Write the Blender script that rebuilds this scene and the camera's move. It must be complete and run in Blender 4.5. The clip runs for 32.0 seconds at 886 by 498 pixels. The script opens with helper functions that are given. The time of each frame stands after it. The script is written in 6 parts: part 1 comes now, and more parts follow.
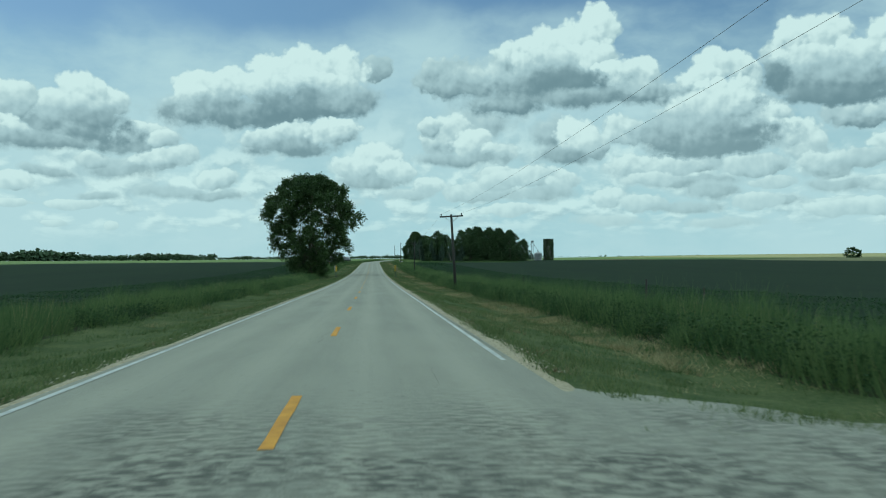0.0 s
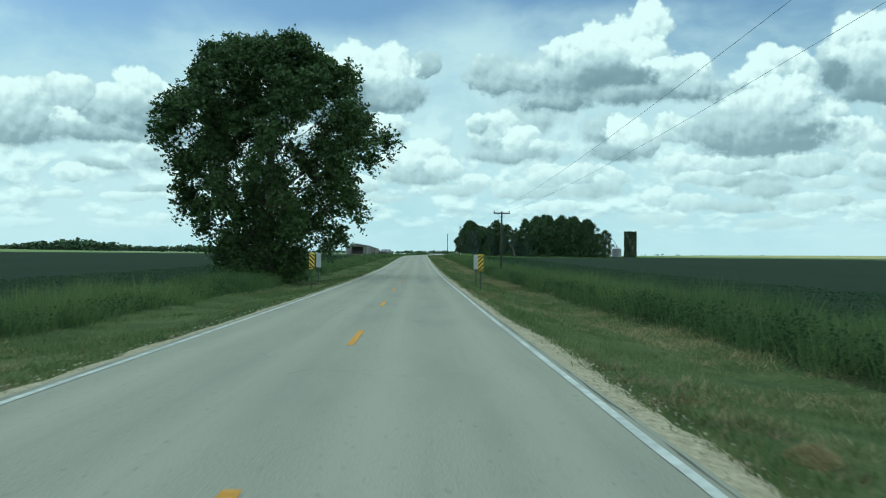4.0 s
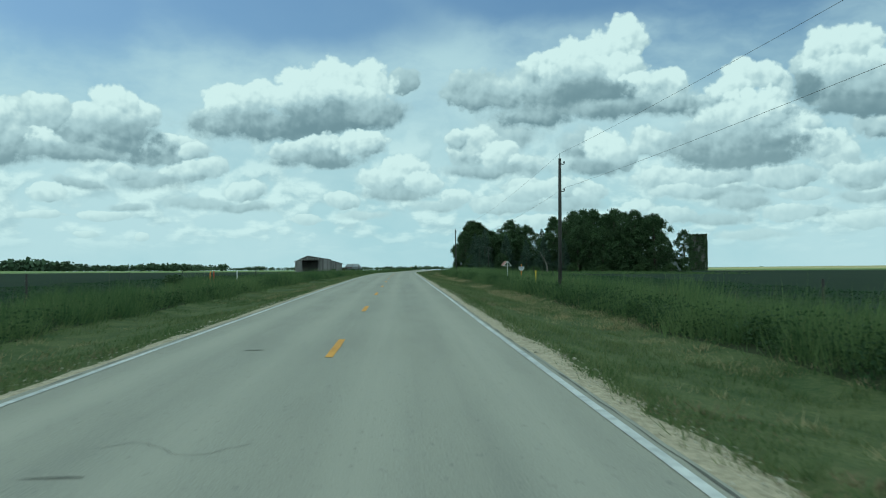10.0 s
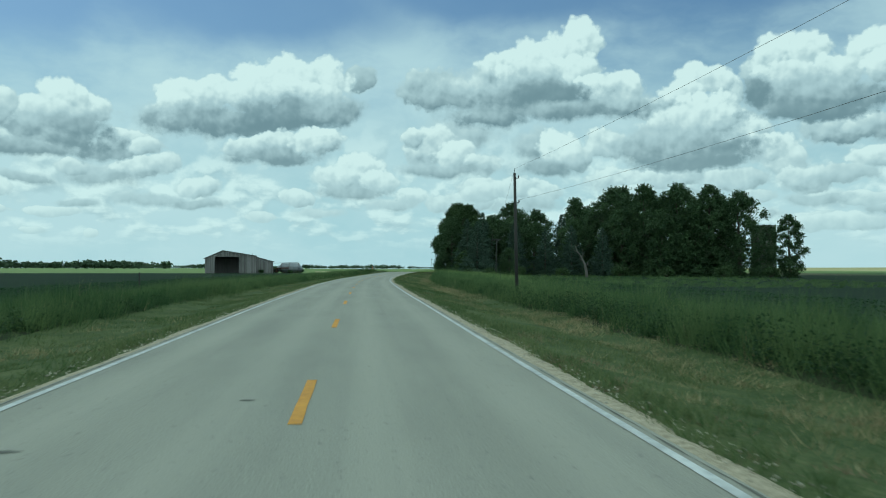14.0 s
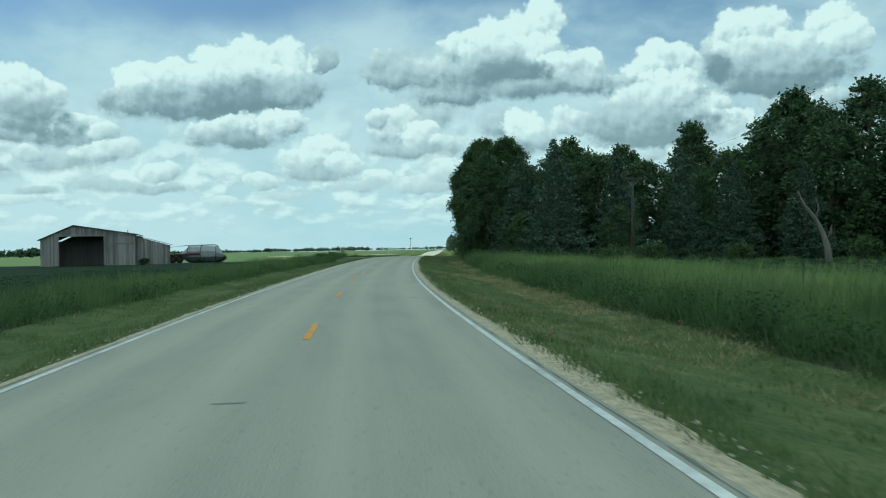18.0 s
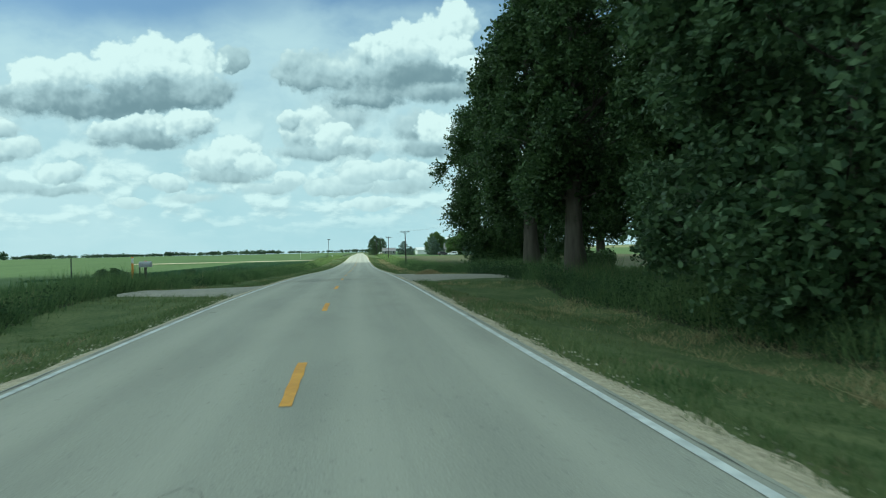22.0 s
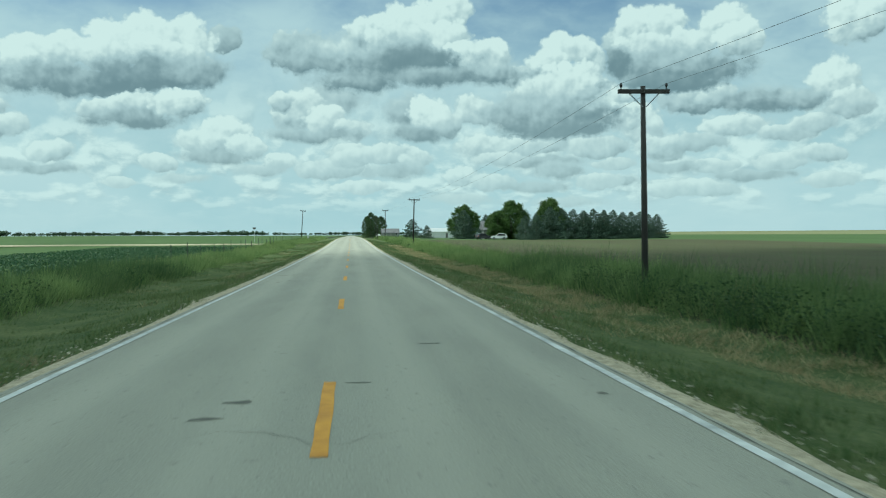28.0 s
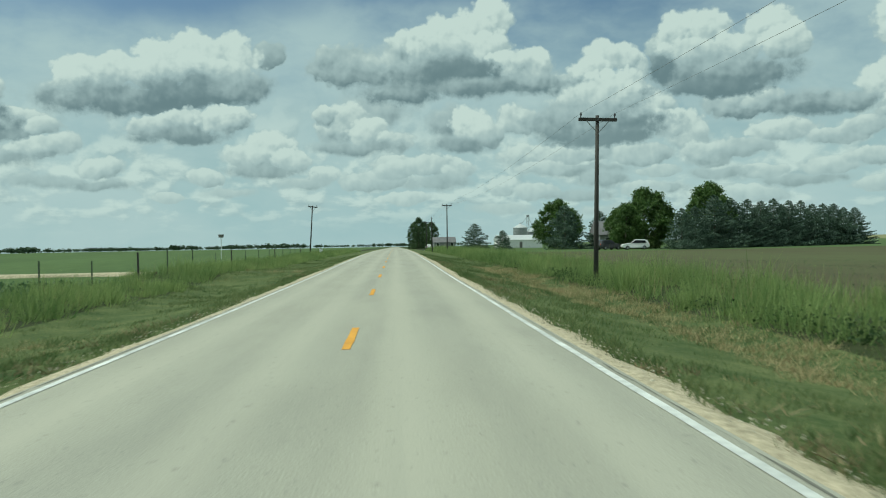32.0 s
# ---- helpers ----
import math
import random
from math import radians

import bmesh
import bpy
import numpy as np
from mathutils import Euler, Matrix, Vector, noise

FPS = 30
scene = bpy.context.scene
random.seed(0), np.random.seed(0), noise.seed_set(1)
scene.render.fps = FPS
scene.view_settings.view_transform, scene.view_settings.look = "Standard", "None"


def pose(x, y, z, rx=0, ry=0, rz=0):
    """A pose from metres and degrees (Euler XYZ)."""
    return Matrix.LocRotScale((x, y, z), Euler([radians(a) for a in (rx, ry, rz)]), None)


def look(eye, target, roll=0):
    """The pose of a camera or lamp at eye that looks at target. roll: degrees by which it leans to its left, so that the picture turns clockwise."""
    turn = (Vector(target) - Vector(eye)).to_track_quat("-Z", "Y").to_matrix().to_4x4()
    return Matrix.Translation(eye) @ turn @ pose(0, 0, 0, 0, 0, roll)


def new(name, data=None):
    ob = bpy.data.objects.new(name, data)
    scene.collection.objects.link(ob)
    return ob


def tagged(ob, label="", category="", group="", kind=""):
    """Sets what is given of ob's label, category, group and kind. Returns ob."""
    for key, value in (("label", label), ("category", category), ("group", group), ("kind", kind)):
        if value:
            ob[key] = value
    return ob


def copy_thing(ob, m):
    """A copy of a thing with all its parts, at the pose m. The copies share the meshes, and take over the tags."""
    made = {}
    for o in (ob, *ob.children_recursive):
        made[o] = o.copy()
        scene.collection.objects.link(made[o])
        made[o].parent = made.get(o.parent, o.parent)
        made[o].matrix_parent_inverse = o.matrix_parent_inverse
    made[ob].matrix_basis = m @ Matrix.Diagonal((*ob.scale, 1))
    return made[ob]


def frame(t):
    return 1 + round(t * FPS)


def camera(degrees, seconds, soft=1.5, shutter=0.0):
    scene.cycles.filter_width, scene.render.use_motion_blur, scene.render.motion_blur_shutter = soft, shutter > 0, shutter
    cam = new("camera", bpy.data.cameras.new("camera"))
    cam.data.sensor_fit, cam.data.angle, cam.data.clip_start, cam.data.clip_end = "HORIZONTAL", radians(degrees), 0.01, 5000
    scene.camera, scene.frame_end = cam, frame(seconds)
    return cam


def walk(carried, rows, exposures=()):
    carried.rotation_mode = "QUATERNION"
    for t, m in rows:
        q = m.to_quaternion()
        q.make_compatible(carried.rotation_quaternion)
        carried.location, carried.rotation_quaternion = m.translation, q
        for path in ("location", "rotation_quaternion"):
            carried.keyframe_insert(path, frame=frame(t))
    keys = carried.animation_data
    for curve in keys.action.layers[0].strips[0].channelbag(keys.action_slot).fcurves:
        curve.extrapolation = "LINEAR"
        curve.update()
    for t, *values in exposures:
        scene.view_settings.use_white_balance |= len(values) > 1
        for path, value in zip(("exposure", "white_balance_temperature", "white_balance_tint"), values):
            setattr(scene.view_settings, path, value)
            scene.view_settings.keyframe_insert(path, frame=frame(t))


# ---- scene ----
cam = camera(55.27, 32.0, soft=1.05, shutter=0.12)
walk(cam, [
    (0.00, pose(0.903, 5.343, 1.429, 90.596, 0.372, -4.750)),
    (0.50, pose(0.878, 16.773, 1.246, 91.346, -0.269, -4.637)),
    (1.00, pose(0.871, 28.131, 1.077, 91.260, -0.741, -4.093)),
    (1.50, pose(0.897, 39.346, 0.950, 90.929, -0.795, -4.050)),
    (2.00, pose(0.947, 50.519, 0.813, 91.415, -0.358, -3.939)),
    (2.50, pose(1.013, 61.751, 0.665, 92.602, 0.491, -3.360)),
    (3.00, pose(1.073, 73.010, 0.561, 93.048, 0.150, -2.348)),
    (3.50, pose(1.108, 84.262, 0.385, 92.061, -0.049, -1.443)),
    (4.00, pose(1.128, 95.524, 0.245, 90.339, -0.545, -1.628)),
    (4.50, pose(1.139, 106.814, 0.168, 89.316, -0.893, -1.473)),
    (5.17, pose(1.147, 121.909, 0.045, 89.530, -0.823, -1.450)),
    (5.83, pose(1.152, 136.833, -0.031, 89.921, -0.694, -1.409)),
    (6.50, pose(1.184, 152.161, -0.062, 90.136, -0.623, -1.386)),
    (7.00, pose(1.214, 163.625, -0.062, 90.699, 0.763, -0.748)),
    (7.50, pose(1.266, 175.236, -0.075, 91.717, 1.473, -0.807)),
    (8.00, pose(1.297, 186.736, -0.076, 91.111, 0.389, -2.211)),
    (8.50, pose(1.260, 197.867, -0.007, 90.193, -0.220, -2.708)),
    (9.00, pose(1.189, 208.866, 0.053, 90.792, 0.687, -1.983)),
    (9.50, pose(1.116, 219.973, 0.128, 91.324, 0.711, -1.610)),
    (10.00, pose(1.041, 231.101, 0.185, 91.394, 0.236, -2.931)),
    (10.50, pose(0.964, 242.163, 0.313, 91.458, 0.422, -3.896)),
    (11.00, pose(0.891, 253.321, 0.405, 91.543, 1.046, -4.010)),
    (11.50, pose(0.829, 264.739, 0.527, 91.275, 1.331, -4.532)),
    (12.00, pose(0.763, 276.228, 0.647, 90.935, 1.196, -5.211)),
    (12.50, pose(0.677, 287.598, 0.724, 91.382, 0.588, -5.492)),
    (13.00, pose(0.620, 298.907, 0.813, 91.671, 0.346, -5.894)),
    (13.50, pose(0.645, 310.210, 0.881, 91.437, -0.216, -6.003)),
    (14.17, pose(0.710, 325.319, 0.975, 91.293, -0.107, -5.941)),
    (14.83, pose(0.893, 340.215, 1.043, 91.031, 0.091, -5.827)),
    (15.50, pose(1.123, 355.496, 1.085, 90.887, 0.199, -5.765)),
    (16.00, pose(1.288, 366.928, 1.086, 90.126, 0.331, -6.361)),
    (16.50, pose(1.461, 378.496, 1.125, 89.756, 0.777, -6.954)),
    (17.00, pose(1.669, 390.053, 1.119, 89.737, 0.962, -7.636)),
    (17.50, pose(1.943, 401.453, 1.119, 90.055, 0.965, -7.906)),
    (18.00, pose(2.312, 412.749, 1.113, 89.980, 1.057, -8.199)),
    (18.50, pose(2.796, 424.000, 1.116, 89.934, 1.230, -8.488)),
    (19.00, pose(3.414, 435.330, 1.119, 89.981, 2.052, -9.018)),
    (19.50, pose(4.166, 446.862, 1.161, 89.876, 2.502, -9.541)),
    (20.00, pose(5.056, 458.393, 1.229, 90.169, 2.111, -10.273)),
    (20.50, pose(6.068, 469.718, 1.261, 90.289, 1.812, -11.157)),
    (21.00, pose(7.212, 481.007, 1.318, 90.082, 1.653, -12.522)),
    (21.50, pose(8.507, 492.427, 1.413, 90.064, 1.541, -13.425)),
    (22.00, pose(9.907, 503.818, 1.512, 90.052, 1.235, -14.016)),
    (22.50, pose(11.362, 515.018, 1.553, 90.638, 0.497, -14.769)),
    (23.00, pose(12.862, 526.204, 1.578, 90.997, 0.521, -15.521)),
    (23.50, pose(14.397, 537.551, 1.580, 91.184, 0.645, -16.181)),
    (24.00, pose(15.958, 548.926, 1.555, 91.401, 1.066, -15.728)),
    (24.50, pose(17.522, 560.193, 1.418, 91.477, 0.842, -14.818)),
    (25.00, pose(19.104, 571.407, 1.300, 90.853, -0.190, -14.307)),
    (25.50, pose(20.721, 582.622, 1.117, 90.415, -0.594, -14.408)),
    (26.17, pose(22.886, 597.622, 0.906, 90.147, -0.399, -14.649)),
    (26.83, pose(25.072, 612.413, 0.710, 89.658, -0.042, -15.090)),
    (27.50, pose(27.360, 627.547, 0.570, 89.390, 0.154, -15.332)),
    (28.00, pose(29.072, 638.861, 0.488, 89.022, 0.214, -14.689)),
    (28.50, pose(30.833, 650.276, 0.428, 89.383, 0.710, -13.425)),
    (29.00, pose(32.603, 661.662, 0.381, 89.713, 0.414, -12.927)),
    (29.50, pose(34.342, 672.887, 0.359, 88.961, 1.447, -13.062)),
    (30.00, pose(36.066, 684.102, 0.319, 88.678, 2.216, -13.810)),
    (30.50, pose(37.793, 695.457, 0.321, 88.927, 1.967, -13.510)),
    (31.00, pose(39.537, 706.829, 0.321, 89.163, 1.240, -11.710)),
    (31.50, pose(41.306, 718.098, 0.310, 89.349, 1.212, -10.706)),
    (32.00, pose(43.089, 729.314, 0.315, 89.762, 1.042, -11.712)),
], exposures=[(0, -.05, 5800, -10), (2, .05, 5800, -10), (3, .36, 5800, -10), (4, .22, 5800, -10), (5.5, .15, 5800, -10), (7, .20, 5800, -10), (8, .04, 5800, -10), (15, 0.0, 5800, -10), (18, .08, 5800, -10), (21, .08, 5800, -10), (23, .20, 5800, -10), (24, .22, 5800, -10), (25, .14, 5850, -10), (28, -.04, 5900, -10), (30, -.16, 5950, -9), (31, -0.24, 6150, -9), (32, -0.30, 6300, -8)])

# ---- road line: heading (rad) and slope every 20 m from -20 m ----
KNOT = [-20 + 20 * i for i in range(52)]
HEADING = [0, 0, 0, .0001, -.0003, -.0008, -.0008, -.0005, -.0004, -.0002, -.0001, .0001, .0002, .0004, .0011, .0018,
           .0023, .0039, .0065, .0104, .0158, .0243, .0426, .0676, .0920, .1112, .1249, .1359, .1444, .1452, .1459,
           .1467, .1473, .1478, .1482, .1484] + [.1485] * 16
SLOPE = [-.0149, -.0144, -.0135, -.0125, -.0130, -.0122, -.0089, -.0062, -.0038, -.0012, .0020, .0051, .0074, .0091,
         .0097, .0084, .0068, .0054, .0040, .0024, .0004, -.0009, .0003, .0025, .0045, .0068, .0071, .0036, -.0032,
         -.0112, -.0146, -.0135, -.0101, -.0062, -.0031, -.0018, -.0014, .0005, .0039, .0061, .0066, .0061, .0050,
         .0038, .0027, .0017, .0009, .0004, 0, -.0003, -.0006, -.0008]
GRID = np.arange(-20, 1000.5, 1.0)
_p, _q = np.interp(GRID, KNOT, HEADING), np.interp(GRID, KNOT, SLOPE)
_mid = (_p[1:] + _p[:-1]) / 2
LINE_X = np.concatenate([[0], np.cumsum(np.sin(_mid))])
LINE_Y = np.concatenate([[0], np.cumsum(np.cos(_mid))])
LINE_Z = np.concatenate([[0], np.cumsum((_q[1:] + _q[:-1]) / 2)])
LINE_X, LINE_Y, LINE_Z = LINE_X - LINE_X[20], LINE_Y - LINE_Y[20], LINE_Z - LINE_Z[20]
LINE_P = _p
FAR_N = np.array([math.cos(.075), -math.sin(.075)])


def road_z(s):
    return np.interp(s, GRID, LINE_Z)


def line(s):
    """x, y and heading of the road's middle, going straight on past its ends."""
    s = np.asarray(s, float)
    c = np.clip(s, -20, 1000)
    p = np.interp(c, GRID, LINE_P)
    return np.interp(c, GRID, LINE_X) + (s - c) * np.sin(p), np.interp(c, GRID, LINE_Y) + (s - c) * np.cos(p), p


def plan(s, lat):
    """Ground plan place s metres along the road and lat metres to its right."""
    s, lat = np.broadcast_arrays(np.asarray(s, float), np.asarray(lat, float))
    x, y, p = line(s)
    near = np.clip(lat, -45, 45)
    x = x + near * np.cos(p) + (lat - near) * FAR_N[0]
    y = y - near * np.sin(p) + (lat - near) * FAR_N[1]
    return x, y


LAT_K = [-90, -40, -14, -11, -9, -7.4, -6.2, -4.4, -3.6, -3.0, 3.0, 3.8, 4.6, 6.0, 7.6, 8.8, 10.5, 14, 40, 90]
DROP_K = [-.55, -.5, -.42, -.36, -.48, -.62, -.52, -.2, -.13, -.13, -.13, -.14, -.22, -.50, -.74, -.62, -.34, -.42, -.5, -.55]


def ground_z(s, lat):
    s, lat = np.broadcast_arrays(np.asarray(s, float), np.asarray(lat, float))
    a = np.abs(lat)
    zr = np.interp(s, GRID, LINE_Z)
    keep = 1 / (1 + (np.maximum(a - 30, 0) / 220) ** 2)
    z = zr * keep + np.interp(lat, LAT_K, DROP_K) - .6 * (1 - keep)
    # driveways, the side road and field entrances run level with the road
    for s0, s1, side, reach in ENTRIES:
        w = np.clip((s - s0 + 3) / 3, 0, 1) * np.clip((s1 + 3 - s) / 3, 0, 1) * (lat * side > 0) * np.clip((reach + 6 - a) / 6, 0, 1)
        z = z * (1 - w) + (zr - .13) * w
    return z


# stretches of level ground beside the road: from, to, side, reach
ENTRIES = [(-20, 14, 1, 70), (541, 567, 1, 20), (533, 546, -1, 14), (778, 786, -1, 60)]


def spot(s, lat, dz=0.0):
    x, y = plan(s, lat)
    return Vector((float(x), float(y), float(ground_z(s, lat)) + dz))


# ---- sky, sun and the cloud that shades the first stretch ----
SUN_AZ, SUN_EL = radians(-72), radians(54)
TO_SUN = Vector((math.sin(SUN_AZ) * math.cos(SUN_EL), math.cos(SUN_AZ) * math.cos(SUN_EL), math.sin(SUN_EL)))
lamp = bpy.data.lights.new("sun", "SUN")
lamp.energy, lamp.angle, lamp.color = 3.6, radians(1.1), (1.0, .95, .86)
sun = new("sun", lamp)
sun.matrix_basis = look((0, 0, 60), Vector((0, 0, 60)) - TO_SUN)

world = bpy.data.worlds.new("sky")
scene.world = world
world.use_nodes = True
wt = world.node_tree
wt.nodes.clear()


def wn(kind, **kw):
    n = wt.nodes.new(kind)
    for k, v in kw.items():
        if k == "operation":
            n.operation = v
    return n


def wput(sock, v):
    if isinstance(v, bpy.types.NodeSocket):
        wt.links.new(v, sock)
    else:
        sock.default_value = v


def wmath(op, a, b=None, c=None):
    n = wn("ShaderNodeMath", operation=op)
    wput(n.inputs[0], a)
    if b is not None:
        wput(n.inputs[1], b)
    if c is not None:
        wput(n.inputs[2], c)
    return n.outputs[0]


def wvec(op, a, b=None, out=0):
    n = wn("ShaderNodeVectorMath", operation=op)
    wput(n.inputs[0], a)
    if b is not None:
        wput(n.inputs[1], b)
    return n.outputs[out]


def wmix(f, a, b):
    n = wn("ShaderNodeMix")
    n.data_type = "RGBA"
    wput(n.inputs[0], f)
    wput(n.inputs[6], a)
    wput(n.inputs[7], b)
    return n.outputs[2]


def wstep(v, lo, hi):
    n = wn("ShaderNodeMapRange")
    n.interpolation_type = "SMOOTHSTEP"
    wput(n.inputs[0], v)
    n.inputs[1].default_value, n.inputs[2].default_value = lo, hi
    return n.outputs[0]


def wnoise(vec, scale, detail, rough=.55):
    n = wn("ShaderNodeTexNoise")
    wput(n.inputs["Vector"], vec)
    n.inputs["Scale"].default_value, n.inputs["Detail"].default_value, n.inputs["Roughness"].default_value = scale, detail, rough
    return n


sky = wn("ShaderNodeTexSky")
sky.sky_type, sky.sun_disc = "NISHITA", False
sky.sun_elevation, sky.sun_rotation = SUN_EL, SUN_AZ
sky.air_density, sky.dust_density, sky.ozone_density = 1.1, 2.2, 1.5
coord = wn("ShaderNodeTexCoord").outputs["Generated"]
sep = wn("ShaderNodeSeparateXYZ")
wput(sep.inputs[0], coord)
az = wmath("MULTIPLY", wmath("ARCTAN2", sep.outputs[0], sep.outputs[1]), 180 / math.pi)
el = wmath("MULTIPLY", wmath("ARCSINE", sep.outputs[2]), 180 / math.pi)
pos = wn("ShaderNodeCombineXYZ")
wput(pos.inputs[0], az)
wput(pos.inputs[1], el)
pos = pos.outputs[0]
billow = wnoise(pos, .30, 3, .5)
bump = wvec("SUBTRACT", billow.outputs["Color"], (.5, .5, .5))
warp = wvec("ADD", pos, wvec("MULTIPLY", bump, (.8, .8, 0)))
warp_soft = wvec("ADD", pos, wvec("MULTIPLY", bump, (2.6, 1.2, 0)))
LIT, OVER = [wmath("ADD", .5, 0.0)], [0.0]
HARD, SOFT = 4.4, 1.7


def heads(vec):
    """Rounded heads of cauliflower at three sizes: low in their middles."""
    out = None
    for scale, gain in ((.55, .36), (1.3, .30), (3.1, .13)):
        n = wn("ShaderNodeTexVoronoi")
        n.feature = "SMOOTH_F1"
        n.voronoi_dimensions = "2D"
        wput(n.inputs["Vector"], vec)
        n.inputs["Scale"].default_value = scale
        n.inputs["Smoothness"].default_value = .3
        v = wmath("MULTIPLY", wmath("SUBTRACT", n.outputs["Distance"], .5), gain)
        out = v if out is None else wmath("ADD", out, v)
    return out


fine = wnoise(pos, .8, 4, .55).outputs["Fac"]
crisp = wnoise(pos, 2.6, 4, .6).outputs["Fac"]
lumps = heads(warp)
relief = wmath("ADD", wmath("MULTIPLY", wmath("SUBTRACT", heads(wvec("ADD", warp, (-.22, .40, 0))), lumps), 1.5), wmath("MULTIPLY", wmath("SUBTRACT", fine, .5), .55))
ragged = wmath("ADD", lumps, wmath("ADD", wmath("MULTIPLY", wmath("SUBTRACT", fine, .5), .35), wmath("MULTIPLY", wmath("SUBTRACT", crisp, .5), .30)))
wisps = wmath("ADD", wmath("MULTIPLY", wmath("SUBTRACT", fine, .5), 1.1), wmath("MULTIPLY", wmath("SUBTRACT", crisp, .5), .45))


def puff(a, e, w, h, low, high, edge=HARD):
    """One billow: bearing, elevation, half width and half height in degrees, and how light its foot and its crown are."""
    # the billows are laid one after another, each upon those before it
    chain = wn("ShaderNodeVectorMath", operation="MULTIPLY_ADD")
    wput(chain.inputs[0], LIT[0])
    chain.inputs[1].default_value = (1e-7,) * 3
    wput(chain.inputs[2], warp if edge == HARD else warp_soft)
    n = wn("ShaderNodeVectorMath", operation="MULTIPLY_ADD")
    wput(n.inputs[0], chain.outputs[0])
    n.inputs[1].default_value, n.inputs[2].default_value = (1 / w, 1 / h, 0), (-a / w, -e / h, 0)
    grow = 1.12 if edge == HARD else 1.32
    mask = wmath("MULTIPLY_ADD", wmath("ADD", wvec("LENGTH", n.outputs[0], out=1), ragged if edge == HARD else wisps), -edge, edge * grow)
    mask = wmath("MINIMUM", wmath("MAXIMUM", mask, 0.0), 1.0)
    up = wvec("DOT_PRODUCT", n.outputs[0], (-.25, .74, 0), out=1)
    light = wmath("MULTIPLY_ADD", wmath("ADD", up, relief), high - low, (high + low) / 2 + .1 * (high - low))
    LIT[0] = wmath("MULTIPLY_ADD", mask, wmath("SUBTRACT", light, LIT[0]), LIT[0])
    OVER[0] = wmath("MAXIMUM", OVER[0], mask)


def field(spots, vec, blend):
    out = None
    for a, e, w, h in spots:
        d = wvec("LENGTH", wvec("MULTIPLY", wvec("SUBTRACT", vec, (a, e, 0)), (1 / w, 1 / h, 0)), out=1)
        out = d if out is None else wmath("SMOOTH_MIN", out, d, blend)
    return out


# small low heaps
puff(3.8, 4.8, 1.07, 0.69, 0.4, 1)
puff(2.5, 4.3, 1.53, 0.46, 0.3, 0.6, SOFT)
puff(-3.9, 4.6, 1.19, 0.60, 0.4, 0.85)
puff(-6.2, 3.4, 1.02, 0.34, 0.5, 0.75)
puff(-10.1, 5.2, 1.34, 0.66, 0.4, 0.9)
puff(-10.3, 4.2, 1.69, 0.33, 0.15, 0.4, SOFT)
puff(-19.1, 3.5, 1.41, 0.31, 0.5, 0.85)
puff(-19.8, 2.3, 0.68, 0.21, 0.5, 0.8)
puff(-16.6, 2.2, 0.42, 0.25, 0.6, 0.9)
puff(-13.1, 4.4, 2.46, 0.40, 0.2, 0.45, SOFT)
puff(-2.5, 3.6, 1.50, 0.34, 0.4, 0.65, SOFT)
puff(-20.4, 5.4, 1.54, 0.31, 0.2, 0.45, SOFT)
puff(-17.6, 4.1, 1.45, 0.25, 0.2, 0.4, SOFT)
# low heaps
puff(-22.1, 4.7, 0.99, 0.55, 0.5, 1)
puff(-22.4, 3.4, 1.39, 0.27, 0.5, 0.85)
puff(-18.6, 3.5, 1.37, 0.28, 0.5, 0.8)
# broken heaps
puff(-15.9, 5.9, 2.14, 0.71, 0.2, 0.5, SOFT)
puff(-13.6, 6.5, 1.63, 0.72, 0.35, 0.9)
puff(-17.6, 6.3, 1.13, 0.49, 0.35, 0.75)
puff(-12.4, 6.8, 1.04, 0.65, 0.4, 0.8)
puff(-15.0, 7.9, 1.84, 0.92, 0.3, 0.75)
puff(-16.0, 7.5, 1.98, 0.70, 0.15, 0.45, SOFT)
puff(-13.4, 7.7, 1.02, 0.50, 0.35, 0.8)
# low bank
puff(18.0, 5.9, 2.20, 0.82, 0.35, 0.75)
puff(20.9, 6.1, 2.51, 0.74, 0.4, 0.85)
puff(25.1, 5.8, 2.06, 0.72, 0.3, 0.65)
puff(20.9, 4.9, 3.22, 0.44, 0.15, 0.4, SOFT)
puff(29.5, 5.6, 1.62, 0.87, 0.3, 0.65)
puff(32.3, 4.3, 1.85, 0.45, 0.4, 0.75)
puff(28.2, 6.9, 1.25, 0.98, 0.4, 0.85)
puff(30.1, 4.4, 1.92, 0.42, 0.2, 0.45, SOFT)
puff(26.1, 4.7, 1.52, 0.39, 0.4, 0.7)
puff(29.4, 3.2, 1.94, 0.42, 0.4, 0.7)
puff(32.6, 2.9, 1.84, 0.48, 0.4, 0.65)
puff(26.5, 3.5, 1.68, 0.36, 0.2, 0.45, SOFT)
# far bank
puff(7.0, 4.4, 2.65, 0.68, 0.35, 0.7)
puff(8.5, 5.5, 1.52, 0.60, 0.4, 0.8)
puff(9.2, 3.2, 1.91, 0.42, 0.5, 0.9)
puff(15.7, 3.9, 1.22, 0.76, 0.4, 0.9)
puff(18.0, 3.5, 1.52, 0.57, 0.35, 0.7)
puff(20.1, 6.1, 2.25, 0.82, 0.4, 0.8)
puff(18.4, 5.1, 1.70, 0.45, 0.4, 0.75)
puff(22.5, 4.3, 1.48, 0.52, 0.1, 0.4, SOFT)
puff(12.3, 5.1, 1.15, 0.83, 0.4, 0.85)
puff(11.2, 4.2, 2.29, 0.53, 0.2, 0.45, SOFT)
puff(16.1, 2.3, 2.28, 0.38, 0.4, 0.6, SOFT)
